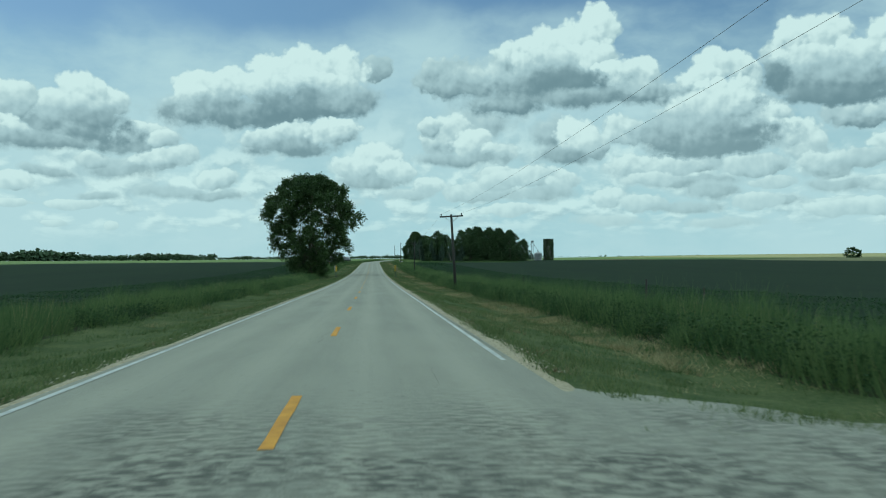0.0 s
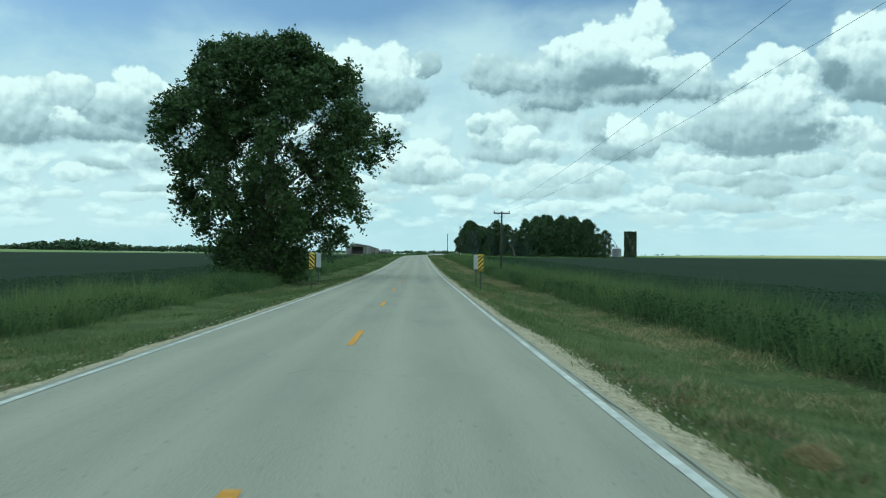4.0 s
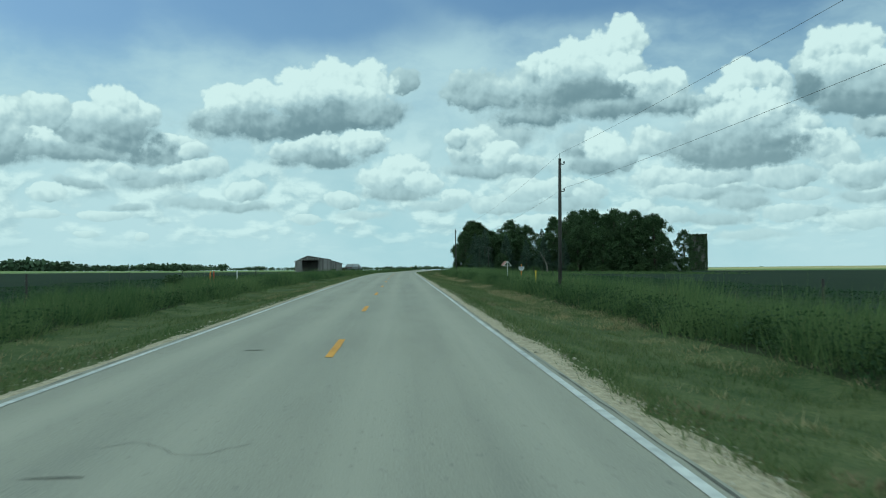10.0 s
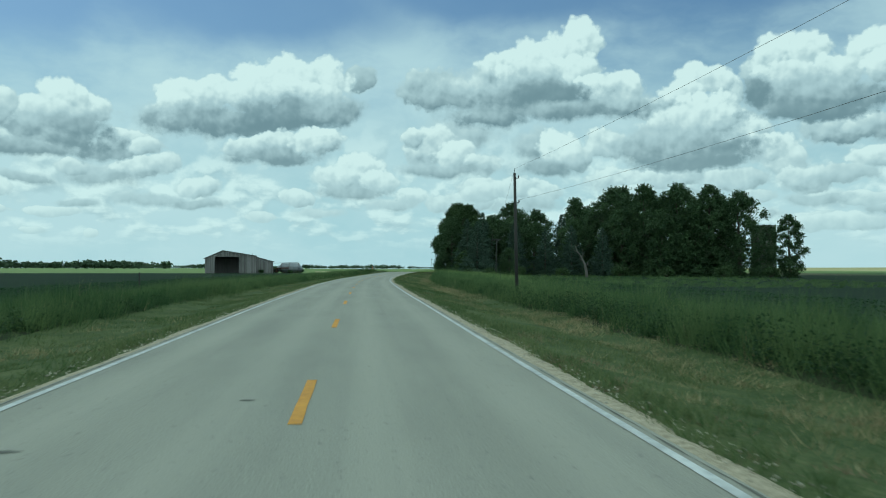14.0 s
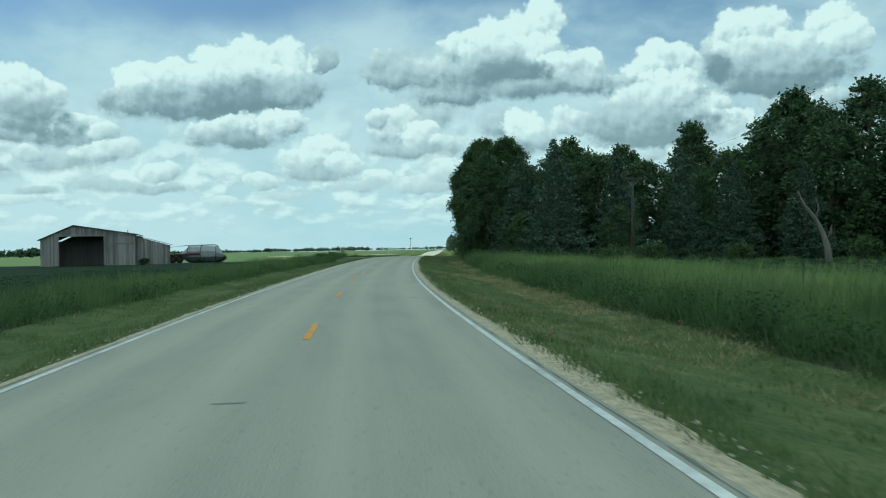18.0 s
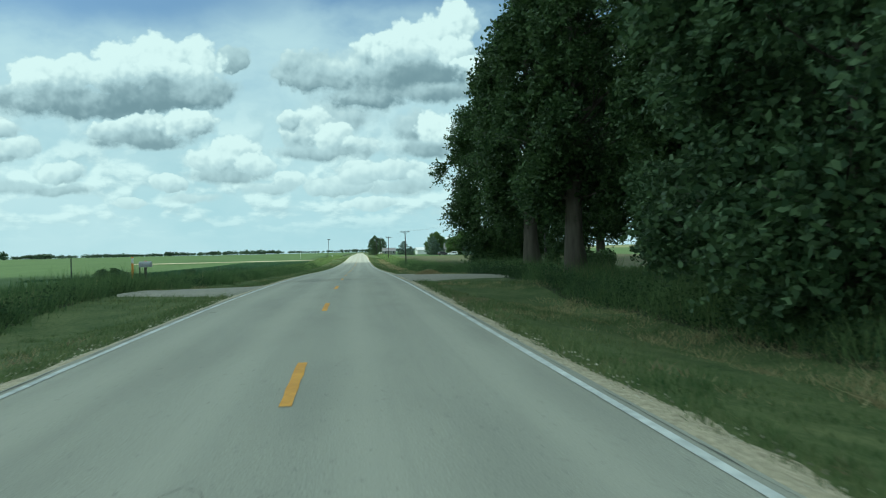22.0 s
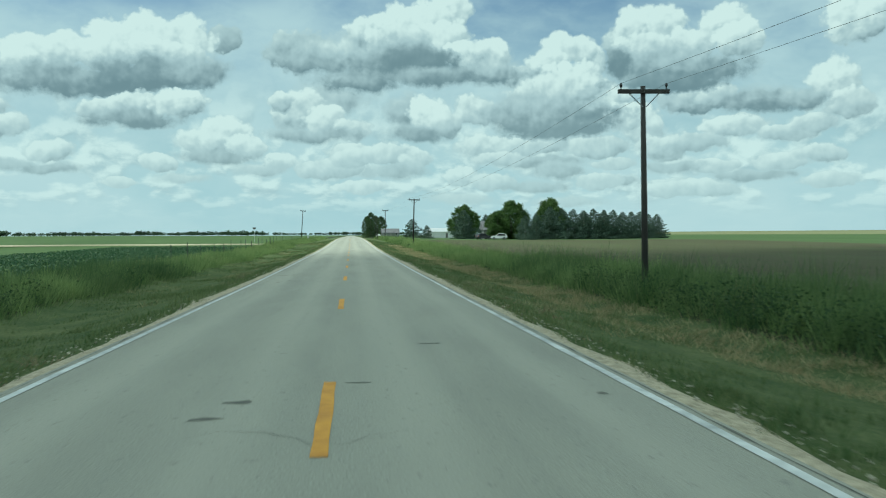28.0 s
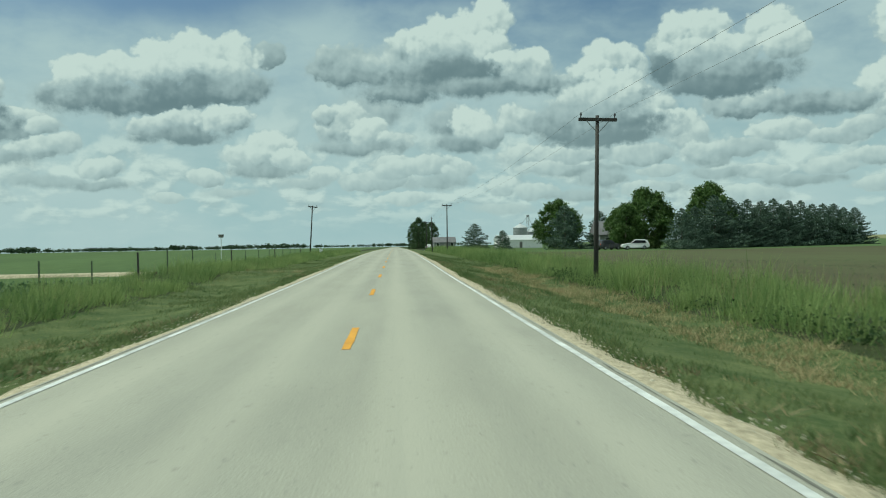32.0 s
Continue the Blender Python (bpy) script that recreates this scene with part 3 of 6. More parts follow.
def asphalt():
    """Old pale asphalt: aggregate, wheel paths, stains along the way and hairline cracks."""
    m = bpy.data.materials.new("old_pale_asphalt")
    m.use_nodes = True
    nt = m.node_tree
    b = nt.nodes["Principled BSDF"]
    uv = nt.nodes.new("ShaderNodeUVMap")
    uv.uv_map = "plan"

    def mm(op, x, y=None, z=None):
        n = nt.nodes.new("ShaderNodeMath")
        n.operation = op
        for q, v in zip(n.inputs, (x, y, z)):
            if v is None:
                continue
            if isinstance(v, bpy.types.NodeSocket):
                nt.links.new(v, q)
            else:
                q.default_value = v
        return n.outputs[0]

    def nz(scale, detail, stretch=(1, 1, 1), rough=.55):
        mp = nt.nodes.new("ShaderNodeMapping")
        mp.inputs["Scale"].default_value = stretch
        nt.links.new(uv.outputs[0], mp.inputs[0])
        n = nt.nodes.new("ShaderNodeTexNoise")
        n.inputs["Scale"].default_value, n.inputs["Detail"].default_value, n.inputs["Roughness"].default_value = scale, detail, rough
        nt.links.new(mp.outputs[0], n.inputs["Vector"])
        return n.outputs["Fac"]

    def step(v, lo, hi):
        n = nt.nodes.new("ShaderNodeMapRange")
        n.interpolation_type = "SMOOTHSTEP"
        nt.links.new(v, n.inputs[0])
        n.inputs[1].default_value, n.inputs[2].default_value = lo, hi
        return n.outputs[0]

    def blend(f, x, y):
        n = nt.nodes.new("ShaderNodeMix")
        n.data_type = "RGBA"
        for q, v in zip((n.inputs[0], n.inputs[6], n.inputs[7]), (f, x, y)):
            if isinstance(v, bpy.types.NodeSocket):
                nt.links.new(v, q)
            else:
                q.default_value = v
        return n.outputs[2]

    sp = nt.nodes.new("ShaderNodeSeparateXYZ")
    nt.links.new(uv.outputs[0], sp.inputs[0])
    s, lat = sp.outputs[0], sp.outputs[1]
    grain = nz(55, 4)
    stain = nz(.55, 5, (.35, 1.4, 1))
    broad = nz(.10, 5, (.5, 5, 1))
    streak = nz(1.2, 5, (.06, 3.0, 1))
    fleck = nz(7, 5, (.8, 1.4, 1), .7)
    # polished wheel tracks, two in each lane
    inner = mm("ABSOLUTE", mm("SUBTRACT", mm("ABSOLUTE", lat), 1.55))
    track = step(mm("ABSOLUTE", mm("SUBTRACT", inner, .78)), .55, .0)
    col = blend(step(grain, .3, .7), (0.252, 0.255, 0.215, 1), (0.407, 0.407, 0.344, 1))
    col = blend(mm("MULTIPLY", step(stain, .42, .66), .34), col, (0.222, 0.226, 0.196, 1))
    col = blend(mm("MULTIPLY", step(broad, .3, .7), .24), col, (0.459, 0.444, 0.355, 1))
    col = blend(mm("MULTIPLY", track, .46), col, (0.444, 0.437, 0.363, 1))
    col = blend(mm("MULTIPLY", step(streak, .45, .75), .14), col, (.21, .215, .19, 1))
    col = blend(mm("MULTIPLY", step(fleck, .58, .70), .55), col, (.17, .175, .155, 1))
    # broken dark surface where traffic turns, and across the farm drive
    ragged = nz(3.4, 6, (3.2, 1.1, 1), .66)
    worn = step(nz(.30, 3, (1, 1.3, 1)), .42, .62)
    for s0, s1, l0, l1, depth in ((-12, 17.5, -3.0, 9, .9), (545, 556, -3.4, 1.5, .6)):
        zone = mm("MULTIPLY", mm("MULTIPLY", step(s, s0, s0 + 5), step(s, s1, s1 - 6)), mm("MULTIPLY", step(lat, l0, l0 + 1.6), step(lat, l1, l1 - 1.2)))
        zone = mm("MULTIPLY", zone, mm("MULTIPLY_ADD", worn, .6, .4))
        col = blend(mm("MULTIPLY", mm("MULTIPLY", zone, step(ragged, .42, .58)), depth), col, (0.070, 0.074, 0.068, 1))
    nt.links.new(col, b.inputs["Base Color"])
    b.inputs["Roughness"].default_value, b.inputs["Specular IOR Level"].default_value = .88, .25
    bp = nt.nodes.new("ShaderNodeBump")
    bp.inputs["Strength"].default_value, bp.inputs["Distance"].default_value = .35, .01
    nt.links.new(grain, bp.inputs["Height"])
    nt.links.new(bp.outputs[0], b.inputs["Normal"])
    return m


M_ROAD = asphalt()


# ---- mesh helpers ----
def mesh_of(name, verts, faces, mats, index=None, smooth=False):
    me = bpy.data.meshes.new(name)
    me.from_pydata(verts, [], faces)
    for m in mats:
        me.materials.append(m)
    if index is not None:
        me.polygons.foreach_set("material_index", index)
    if smooth:
        me.polygons.foreach_set("use_smooth", [True] * len(me.polygons))
    me.update()
    return me


def quick_mesh(name, co, loops, size, mat):
    """A large mesh from flat arrays; every face has the same number of corners."""
    me = bpy.data.meshes.new(name)
    n = len(loops) // size
    me.vertices.add(len(co) // 3)
    me.vertices.foreach_set("co", co)
    me.loops.add(len(loops))
    me.loops.foreach_set("vertex_index", loops)
    me.polygons.add(n)
    me.polygons.foreach_set("loop_start", np.arange(n) * size)
    me.polygons.foreach_set("loop_total", np.full(n, size))
    me.materials.append(mat)
    me.update(calc_edges=True)
    return me


def bm_mesh(name, bm, mat, smooth=False):
    me = bpy.data.meshes.new(name)
    bm.to_mesh(me)
    bm.free()
    me.materials.append(mat)
    if smooth:
        me.polygons.foreach_set("use_smooth", [True] * len(me.polygons))
    return me


def part(name, bm, mat, parent, label="", smooth=False):
    me = bm if isinstance(bm, bpy.types.Mesh) else bm_mesh(name, bm, mat, smooth)
    ob = new(name, me)
    ob.parent = parent
    return tagged(ob, label)


def thing(name, m, label, category, group="", kind=""):
    ob = new(name)
    ob.matrix_basis = m
    ob.empty_display_size = .3
    return tagged(ob, label, category, group, kind)


def box(bm, x0, x1, y0, y1, z0, z1, m=None, bevel=0.0):
    r = bmesh.ops.create_cube(bm, size=1)
    for v in r["verts"]:
        v.co = Vector(((x0 + x1) / 2 + v.co.x * (x1 - x0), (y0 + y1) / 2 + v.co.y * (y1 - y0), (z0 + z1) / 2 + v.co.z * (z1 - z0)))
    if bevel:
        es = {e for v in r["verts"] for e in v.link_edges}
        r2 = bmesh.ops.bevel(bm, geom=list(es), offset=bevel, segments=1, affect="EDGES")
        vs = r2["verts"]
    else:
        vs = r["verts"]
    if m is not None:
        bmesh.ops.transform(bm, matrix=m, verts=list({v for v in vs}) if not bevel else list(bm.verts))
    return bm


def boxed(x0, x1, y0, y1, z0, z1, bevel=0.0):
    return box(bmesh.new(), x0, x1, y0, y1, z0, z1, None, bevel)


def tube(bm, pts, radii, sides=8, cap=True):
    """A tapered round limb along points."""
    rings = []
    pts = [Vector(p) for p in pts]
    for i, p in enumerate(pts):
        d = (pts[min(i + 1, len(pts) - 1)] - pts[max(i - 1, 0)]).normalized()
        a = d.orthogonal().normalized() if abs(d.z) < .99 else Vector((1, 0, 0))
        a = (a - d * a.dot(d)).normalized()
        b = d.cross(a)
        rings.append([bm.verts.new(p + (a * math.cos(k * math.tau / sides) + b * math.sin(k * math.tau / sides)) * radii[i]) for k in range(sides)])
    for q, r in zip(rings, rings[1:]):
        # keep the seam short between rings
        off = min(range(sides), key=lambda k: (q[0].co - r[k].co).length)
        for k in range(sides):
            bm.faces.new((q[k], q[(k + 1) % sides], r[(k + 1 + off) % sides], r[(k + off) % sides]))
    if cap:
        bm.faces.new(rings[0][::-1])
        bm.faces.new(rings[-1])
    return bm


# ---- cloud overhead, towards the sun ----
def rim(x):
    """Where the shade ends, north of which the fields lie in sun."""
    return 693 + .45 * max(min(x - 42, 220), -90) + 12 * math.sin((x - 42) * .031)


def shade_cloud():
    heaps = []
    rng = random.Random(11)
    bm = bmesh.new()
    rise = 1500 / TO_SUN.z
    for gy in range(-3, 8):
        for gx in range(-2, 4):
            y, x = gy * 95 + rng.uniform(-18, 18), gx * 85 + 20 + rng.uniform(-18, 18)
            edge = rim(x)
            if y > edge - 60 or y < -260:
                continue
            r = min(rng.uniform(88, 112), edge - y)
            heaps.append((x, y, r))
    # smaller heaps fill the ragged rim
    for k in range(17):
        x = -170 + k * 32 + rng.uniform(-8, 8)
        for row in range(3):
            r = rng.uniform(38, 48)
            heaps.append((x, rim(x) - r - row * 45 + rng.uniform(-4, 4), r))
    thin = bmesh.new()
    for x, y, r in heaps:
        c = Vector((x, y, 0)) + TO_SUN * (rise + rng.uniform(-60, 130))
        # the cloud thins out towards its northern rim
        made = bmesh.ops.create_icosphere(thin if y > 400 else bm, subdivisions=3, radius=r, matrix=Matrix.Translation(c))
        for v in made["verts"]:
            n = noise.noise(v.co * .022) * 10 + noise.noise(v.co * .06) * 6
            v.co += (v.co - c).normalized() * n
    for mesh, mat, label in ((bm, M_CLOUD, "large white cumulus cloud high over the fields"), (thin, M_CLOUD_THIN, "thin ragged rim of a cloud high over the fields")):
        tagged(new("cloud", bm_mesh("cloud", mesh, mat, True)), label, "cloud", kind="structure")


shade_cloud()

# ---- ground, road, shoulders ----
ROAD_HALF = 3.26


def sheet(name, ss, lats, zfun, mats, index=None):
    S, L = np.meshgrid(ss, lats, indexing="ij")
    X, Y = plan(S, L)
    Z = zfun(S, L)
    co = np.stack([X, Y, Z], -1).reshape(-1, 3)
    n, m = len(ss), len(lats)
    faces = [(i * m + j, i * m + j + 1, (i + 1) * m + j + 1, (i + 1) * m + j) for i in range(n - 1) for j in range(m - 1)]
    idx = None
    if index:
        idx = [index((ss[i] + ss[i + 1]) / 2, (lats[j] + lats[j + 1]) / 2) for i in range(n - 1) for j in range(m - 1)]
    me = mesh_of(name, co.tolist(), faces, mats, idx, True)
    uv = me.uv_layers.new(name="plan")
    vi = np.empty(len(me.loops), np.int32)
    me.loops.foreach_get("vertex_index", vi)
    uv.data.foreach_set("uv", np.stack([S.reshape(-1)[vi], L.reshape(-1)[vi]], -1).reshape(-1).astype(np.float32))
    return me


def wobble(S, L, scale, seed=0.0):
    out = np.zeros(S.shape)
    for k, (a, b) in enumerate(((1, .6), (2.3, -1.1), (3.7, 2.9), (6.1, 5.3))):
        out += np.sin(S * a / scale + L * b / scale + seed * (k + 1) * 1.7) * .5 ** k
    return out


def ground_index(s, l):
    # Strips under the tall grass take the ground with shade in its colour.
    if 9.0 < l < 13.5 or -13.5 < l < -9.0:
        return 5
    if -11.5 < l < 10.5:
        return 0
    if l > 0:
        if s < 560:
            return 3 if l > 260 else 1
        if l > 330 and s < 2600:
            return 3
        if s > 860 or l > 330:
            return 2
        return 4 if (l < 95 or 150 < l < 210) else 2
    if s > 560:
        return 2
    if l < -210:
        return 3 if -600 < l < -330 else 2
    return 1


GS = np.concatenate([[-4000, -2500, -1500, -900, -500, -300, -180, -110, -80], np.arange(-60, 1001, 4), [1010, 1030, 1060, 1100, 1160, 1240, 1350, 1500, 1800, 2300, 3000, 4200]])
_half = np.array([3.1, 3.6, 4.1, 4.6, 5.2, 5.8, 6.4, 7.0, 7.6, 8.2, 8.8, 9.6, 10.5, 11.5, 13, 15, 18, 22, 28, 36, 48, 65, 95, 150, 210, 330, 380, 600, 900, 1400, 2100, 3000, 4400])
GL = np.concatenate([-_half[::-1], _half])


def level_free(S, L):
    out = np.ones(np.shape(S))
    for s0, s1, side, reach in ENTRIES:
        out = np.where((S > s0 - 4) & (S < s1 + 4) & (L * side > 0) & (np.abs(L) < reach + 3), 0, out)
    return out


def ground_height(S, L):
    z = ground_z(S, L)
    near = (np.abs(L) > 4.2) & (np.abs(L) < 40)
    z = z + np.where(near, .045 * wobble(S, L, 2.1), 0) * level_free(S, L)
    far = np.clip((np.abs(L) - 300) / 600, 0, 1)
    rise = np.clip((np.abs(L) - 260) / 500, 0, 1) * (S < 3500)
    return z + far * 1.6 * wobble(S, L, 420, .4) + rise * np.where(L > 0, 6.5, 3.0 * np.clip((1500 - S) / 600, 0, 1))


tagged(new("ground", sheet("ground", GS, GL, ground_height, [M_VERGE, M_CROP, M_CROP_L, M_HAY, M_SOIL, M_SHADED_THATCH], ground_index)),
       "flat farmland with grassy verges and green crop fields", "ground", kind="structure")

RS = np.concatenate([[-400, -200, -100], np.arange(-60, 1001, 3), [1020, 1060, 1120, 1200, 1300, 1500]])


def road_height(S, L):
    return road_z(S) - .012 * np.abs(L) * .8 + .012 * wobble(S, L, 16.0, .3)


road = tagged(new("road", sheet("road", RS, np.linspace(-ROAD_HALF, ROAD_HALF, 11), road_height, [M_ROAD])),
              "two-lane rural road of worn pale grey asphalt", "road", kind="structure")


for side, nm in ((1, "shoulder_right"), (-1, "shoulder_left")):
    rng = np.random.default_rng(3 + side)
    ss = np.arange(15 if side > 0 else -60, 1001, .8)
    rag = np.convolve(rng.normal(0, 1, len(ss) + 8), np.ones(9) / 9, "valid") * .34 + rng.normal(0, .10, len(ss))
    co, faces = [], []
    for k, s in enumerate(ss):
        w = (.43 if side > 0 else .36) + rag[k] * .5
        for q, (l, dz) in enumerate(((ROAD_HALF - .05, -.045), (ROAD_HALF + .02, -.034), (ROAD_HALF + .12, -.038), (ROAD_HALF + w * .6, -.06), (ROAD_HALF + w + .10, -.16))):
            x, y = plan(s, side * l)
            co.append((float(x), float(y), float(road_z(s)) + dz + float(rng.normal(0, .006)) - (.03 if side > 0 and s < 19.4 else 0)))
        if k:
            for q in range(4):
                a = (k - 1) * 5 + q
                faces.append((a, a + 1, a + 6, a + 5) if side > 0 else (a, a + 5, a + 6, a + 1))
    tagged(new(nm, mesh_of(nm, co, faces, [M_GRAVEL], smooth=True)), "pale crushed limestone shoulder with a ragged grassy edge", "gravel shoulder", kind="structure")


# ---- painted lines ----
def stripe(s0, s1, lat, width, step=4.0, lift=.006, rag=.0, seed=0):
    rng = np.random.default_rng(seed)
    ss = np.append(np.arange(s0, s1, step), s1)
    co = []
    for s in ss:
        for e in (-1, 1):
            l = lat + e * width / 2 + rng.normal(0, rag)
            x, y = plan(s, l)
            co.append((float(x), float(y), float(road_height(np.array(s), np.array(l))) + lift))
    return co, [(2 * k, 2 * k + 1, 2 * k + 3, 2 * k + 2) for k in range(len(ss) - 1)]


for nm, s0, s1, lat, seed in (("edge_line", -60, 548, -3.08, 1), ("edge_line", 548, 1000, -3.08, 2), ("edge_line", 19.4, 560, 3.08, 3), ("edge_line", 560, 1000, 3.08, 4)):
    part(nm, mesh_of(nm, *stripe(s0, s1, lat, .098, 1.0, .006, .003, seed), [M_LINE_W]), None, road, "worn white edge line")
for k in range(-4, 81):
    s1 = 15.56 + k * 12.192
    part("lane_dash", mesh_of("lane_dash", *stripe(s1 - 3.05, s1, 0, .125, .5, .006, .004, k + 20), [M_LINE_Y]), None, road)


# ---- side road, farm drive and field entrance ----
def apron(name, rows, mat, label, category, lift):
    """A level surface given by rows of lat, s from, s to."""
    lats = np.array([r[0] for r in rows])
    n = 12
    co, faces, uvs = [], [], []
    fine_l = np.concatenate([np.linspace(a, b, 6)[:-1] for a, b in zip(lats[:-1], lats[1:])] + [lats[-1:]])
    for l in fine_l:
        sg = 1 if lats[-1] > 0 else -1
        lo, hi = np.interp(abs(l), np.abs(lats), [r[1] for r in rows]), np.interp(abs(l), np.abs(lats), [r[2] for r in rows])
        for k in range(n):
            s = lo + (hi - lo) * k / (n - 1) + .15 * math.sin(l * 5 + k) * (k in (0, n - 1))
            x, y = plan(s, l)
            co.append((float(x), float(y), float(road_z(s)) - .02 + lift - (.22 if k in (0, n - 1) else 0) + .006 * math.sin(l * 3.1 + s * 2.3)))
            uvs.append((s, float(l)))
    m = len(fine_l)
    for i in range(m - 1):
        for k in range(n - 1):
            q = (i * n + k, i * n + k + 1, (i + 1) * n + k + 1, (i + 1) * n + k)
            faces.append(q if lats[-1] < 0 else q[::-1])
    me = mesh_of(name, co, faces, [mat], smooth=True)
    uv = me.uv_layers.new(name="plan")
    vi = np.empty(len(me.loops), np.int32)
    me.loops.foreach_get("vertex_index", vi)
    uv.data.foreach_set("uv", np.array(uvs, np.float32)[vi].reshape(-1))
    return tagged(new(name, me), label, category, kind="structure")


apron("side_road", ((3.2, -26, 19.6), (4.9, -22, 16.7), (6.3, -19, 14.6), (10, -16, 12.2), (16, -15, 11), (66, -15, 10.5)), M_ROAD, "broken pale asphalt mouth of a side road", "road", -.012)
apron("farm_drive", ((3.2, 543, 568.3), (4.4, 546, 565.6), (6, 549, 561.8), (8, 550, 559.0), (9.5, 550, 556)), M_DRIVE, "worn grey gravel farm drive beside the road", "driveway", -.02)
apron("field_entrance", ((-3.2, 534, 545), (-4.6, 535.5, 543.5), (-6.6, 537, 542.5), (-8.5, 538, 542)), M_DRIVE, "gravel field entrance with dry grass", "driveway", -.03)
apron("field_lane", ((-13, 779.5, 781.8), (-20, 779.5, 781.6), (-40, 778.6, 780.6), (-70, 776.5, 778.4)), M_GRAVEL, "pale dirt lane crossing the green field", "lane", .03)


# ---- cracks and patches in the asphalt ----
def crack(pts, width, seed):
    rng = random.Random(seed)
    co, faces = [], []
    for k, (s, l) in enumerate(pts):
        a = pts[max(k - 1, 0)]
        b = pts[min(k + 1, len(pts) - 1)]
        dx, dy = b[0] - a[0], b[1] - a[1]
        d = math.hypot(dx, dy) or 1
        w = width * rng.uniform(.35, 1.2) * (0.15 if k in (0, len(pts) - 1) else 1)
        for e in (-.5, .5):
            q, r = s - dy / d * w * e, l + dx / d * w * e
            x, y = plan(q, r)
            co.append((float(x), float(y), float(road_height(np.array(q), np.array(r))) + .004))
        if k:
            faces.append((2 * k - 2, 2 * k - 1, 2 * k + 1, 2 * k))
    return mesh_of("crack", co, faces, [M_CRACK])


M_CRACK = material("crack_tar", (.11, .112, .10), (.22, .22, .19), 9, .95, .3, .5, spec=.1)
crng = random.Random(77)
for k in range(46):
    s = crng.uniform(4, 760)
    kind = crng.random()
    if kind < .55:
        l0, l1 = sorted((crng.uniform(-3.1, 2.0), crng.uniform(-1.5, 3.1)))
        n = 14
        pts = [(s + crng.gauss(0, .07) + .25 * math.sin(j * .5), l0 + (l1 - l0) * j / n) for j in range(n + 1)]
        part("crack", crack(pts, .010, k), None, road)
    else:
        l = crng.choice((-.25, -.2, .3, 1.7, -1.6, 2.7))
        n = crng.randint(5, 10)
        pts, q = [], l
        for j in range(n):
            q += crng.gauss(0, .035)
            pts.append((s + j * .35, q))
        part("crack", crack(pts, .009, k), None, road)
for k in range(60):
    # short scars and tar spots
    s, l = crng.uniform(0, 740), crng.uniform(-2.8, 2.8)
    w, d = crng.uniform(.05, .28), crng.uniform(.03, .09)
    ang = [j / 9 * math.tau for j in range(9)]
    co = []
    for a in ang:
        r = crng.uniform(.6, 1.15)
        q, e = s + math.sin(a) * d * r, l + math.cos(a) * w * r
        x, y = plan(q, e)
        co.append((float(x), float(y), float(road_height(np.array(q), np.array(e))) + .004))
    part("tar_spot", mesh_of("tar_spot", co, [tuple(range(9))], [M_CRACK]), None, road)
# centre crack by the small patches
part("crack", crack([(214.6 + .3 * j, -.12 + .03 * math.sin(j * 1.9) + crng.gauss(0, .012)) for j in range(19)], .016, 901), None, road)
# worn scars in the lane before the sunlit stretch
for s, l in ((676.3, -2.1), (674.7, -2.0), (675.9, -2.15), (673.5, -1.9), (675.7, -2.5), (671.3, -2.3), (670.5, -2.3), (671.6, -2.0), (647.9, -1.0), (648.6, -.8), (702.6, 2.8), (698.6, 2.8), (694.5, 2.6), (398.9, 1.5), (677.8, -1.9)):
    co = []
    w, d = crng.uniform(.08, .20), crng.uniform(.04, .11)
    for j in range(11):
        a, r = j / 11 * math.tau, crng.uniform(.55, 1.2)
        q, e = s + math.sin(a) * d * r, l + math.cos(a) * w * r
        x, y = plan(q, e)
        co.append((float(x), float(y), float(road_height(np.array(q), np.array(e))) + .004))
    part("scar", mesh_of("scar", co, [tuple(range(11))], [M_CRACK]), None, road)
for s, l, w, d in ((223.0, .48, .13, .5), (220.8, .5, .16, .45), (218.4, .48, .17, .14)):
    co = []
    for q, e in ((s, l - w), (s, l + w), (s + d, l + w * .9), (s + d, l - w * .95)):
        x, y = plan(q, e)
        co.append((float(x), float(y), float(road_height(np.array(q), np.array(e))) + .0045))
    part("asphalt_patch", mesh_of("asphalt_patch", co, [(0, 1, 2, 3)], [M_CRACK]), None, road)
# dark seam outside the edge lines
for lat, seed in ((3.20, 1), (-3.20, 2)):
    part("edge_seam", mesh_of("edge_seam", *stripe(20, 800, lat, .014, .5, .004, .010, seed), [M_CRACK]), None, road, "dark broken pavement seam")


# ---- trees ----
def leaf_mesh(name, centres, sizes, normals_up, mat, seed, slim=.55):
    """Many small pointed leaf sprays, four corners each, turned at random."""
    rng = np.random.default_rng(seed)
    n = len(centres)
    d = rng.normal(0, 1, (n, 3))
    d[:, 2] = d[:, 2] * .6 - normals_up
    d /= np.linalg.norm(d, axis=1)[:, None]
    e = np.cross(d, rng.normal(0, 1, (n, 3)))
    e /= np.linalg.norm(e, axis=1)[:, None]
    L = sizes[:, None]
    co = np.stack([centres - d * L * .5, centres + e * L * slim * .5, centres + d * L * .5, centres - e * L * slim * .5], 1)
    return quick_mesh(name, co.reshape(-1).astype(np.float32), np.arange(4 * n), 4, mat)


ROUND = ((.05, .35), (.2, .8), (.45, 1.0), (.7, .92), (.88, .62), (1, .2))
GROVE_FORM = ((.0, .75), (.15, .92), (.4, 1.0), (.7, .92), (.88, .62), (1, .2))
TALL_STEM = ((.24, .5), (.34, .92), (.55, 1.0), (.75, .92), (.9, .66), (1, .25))


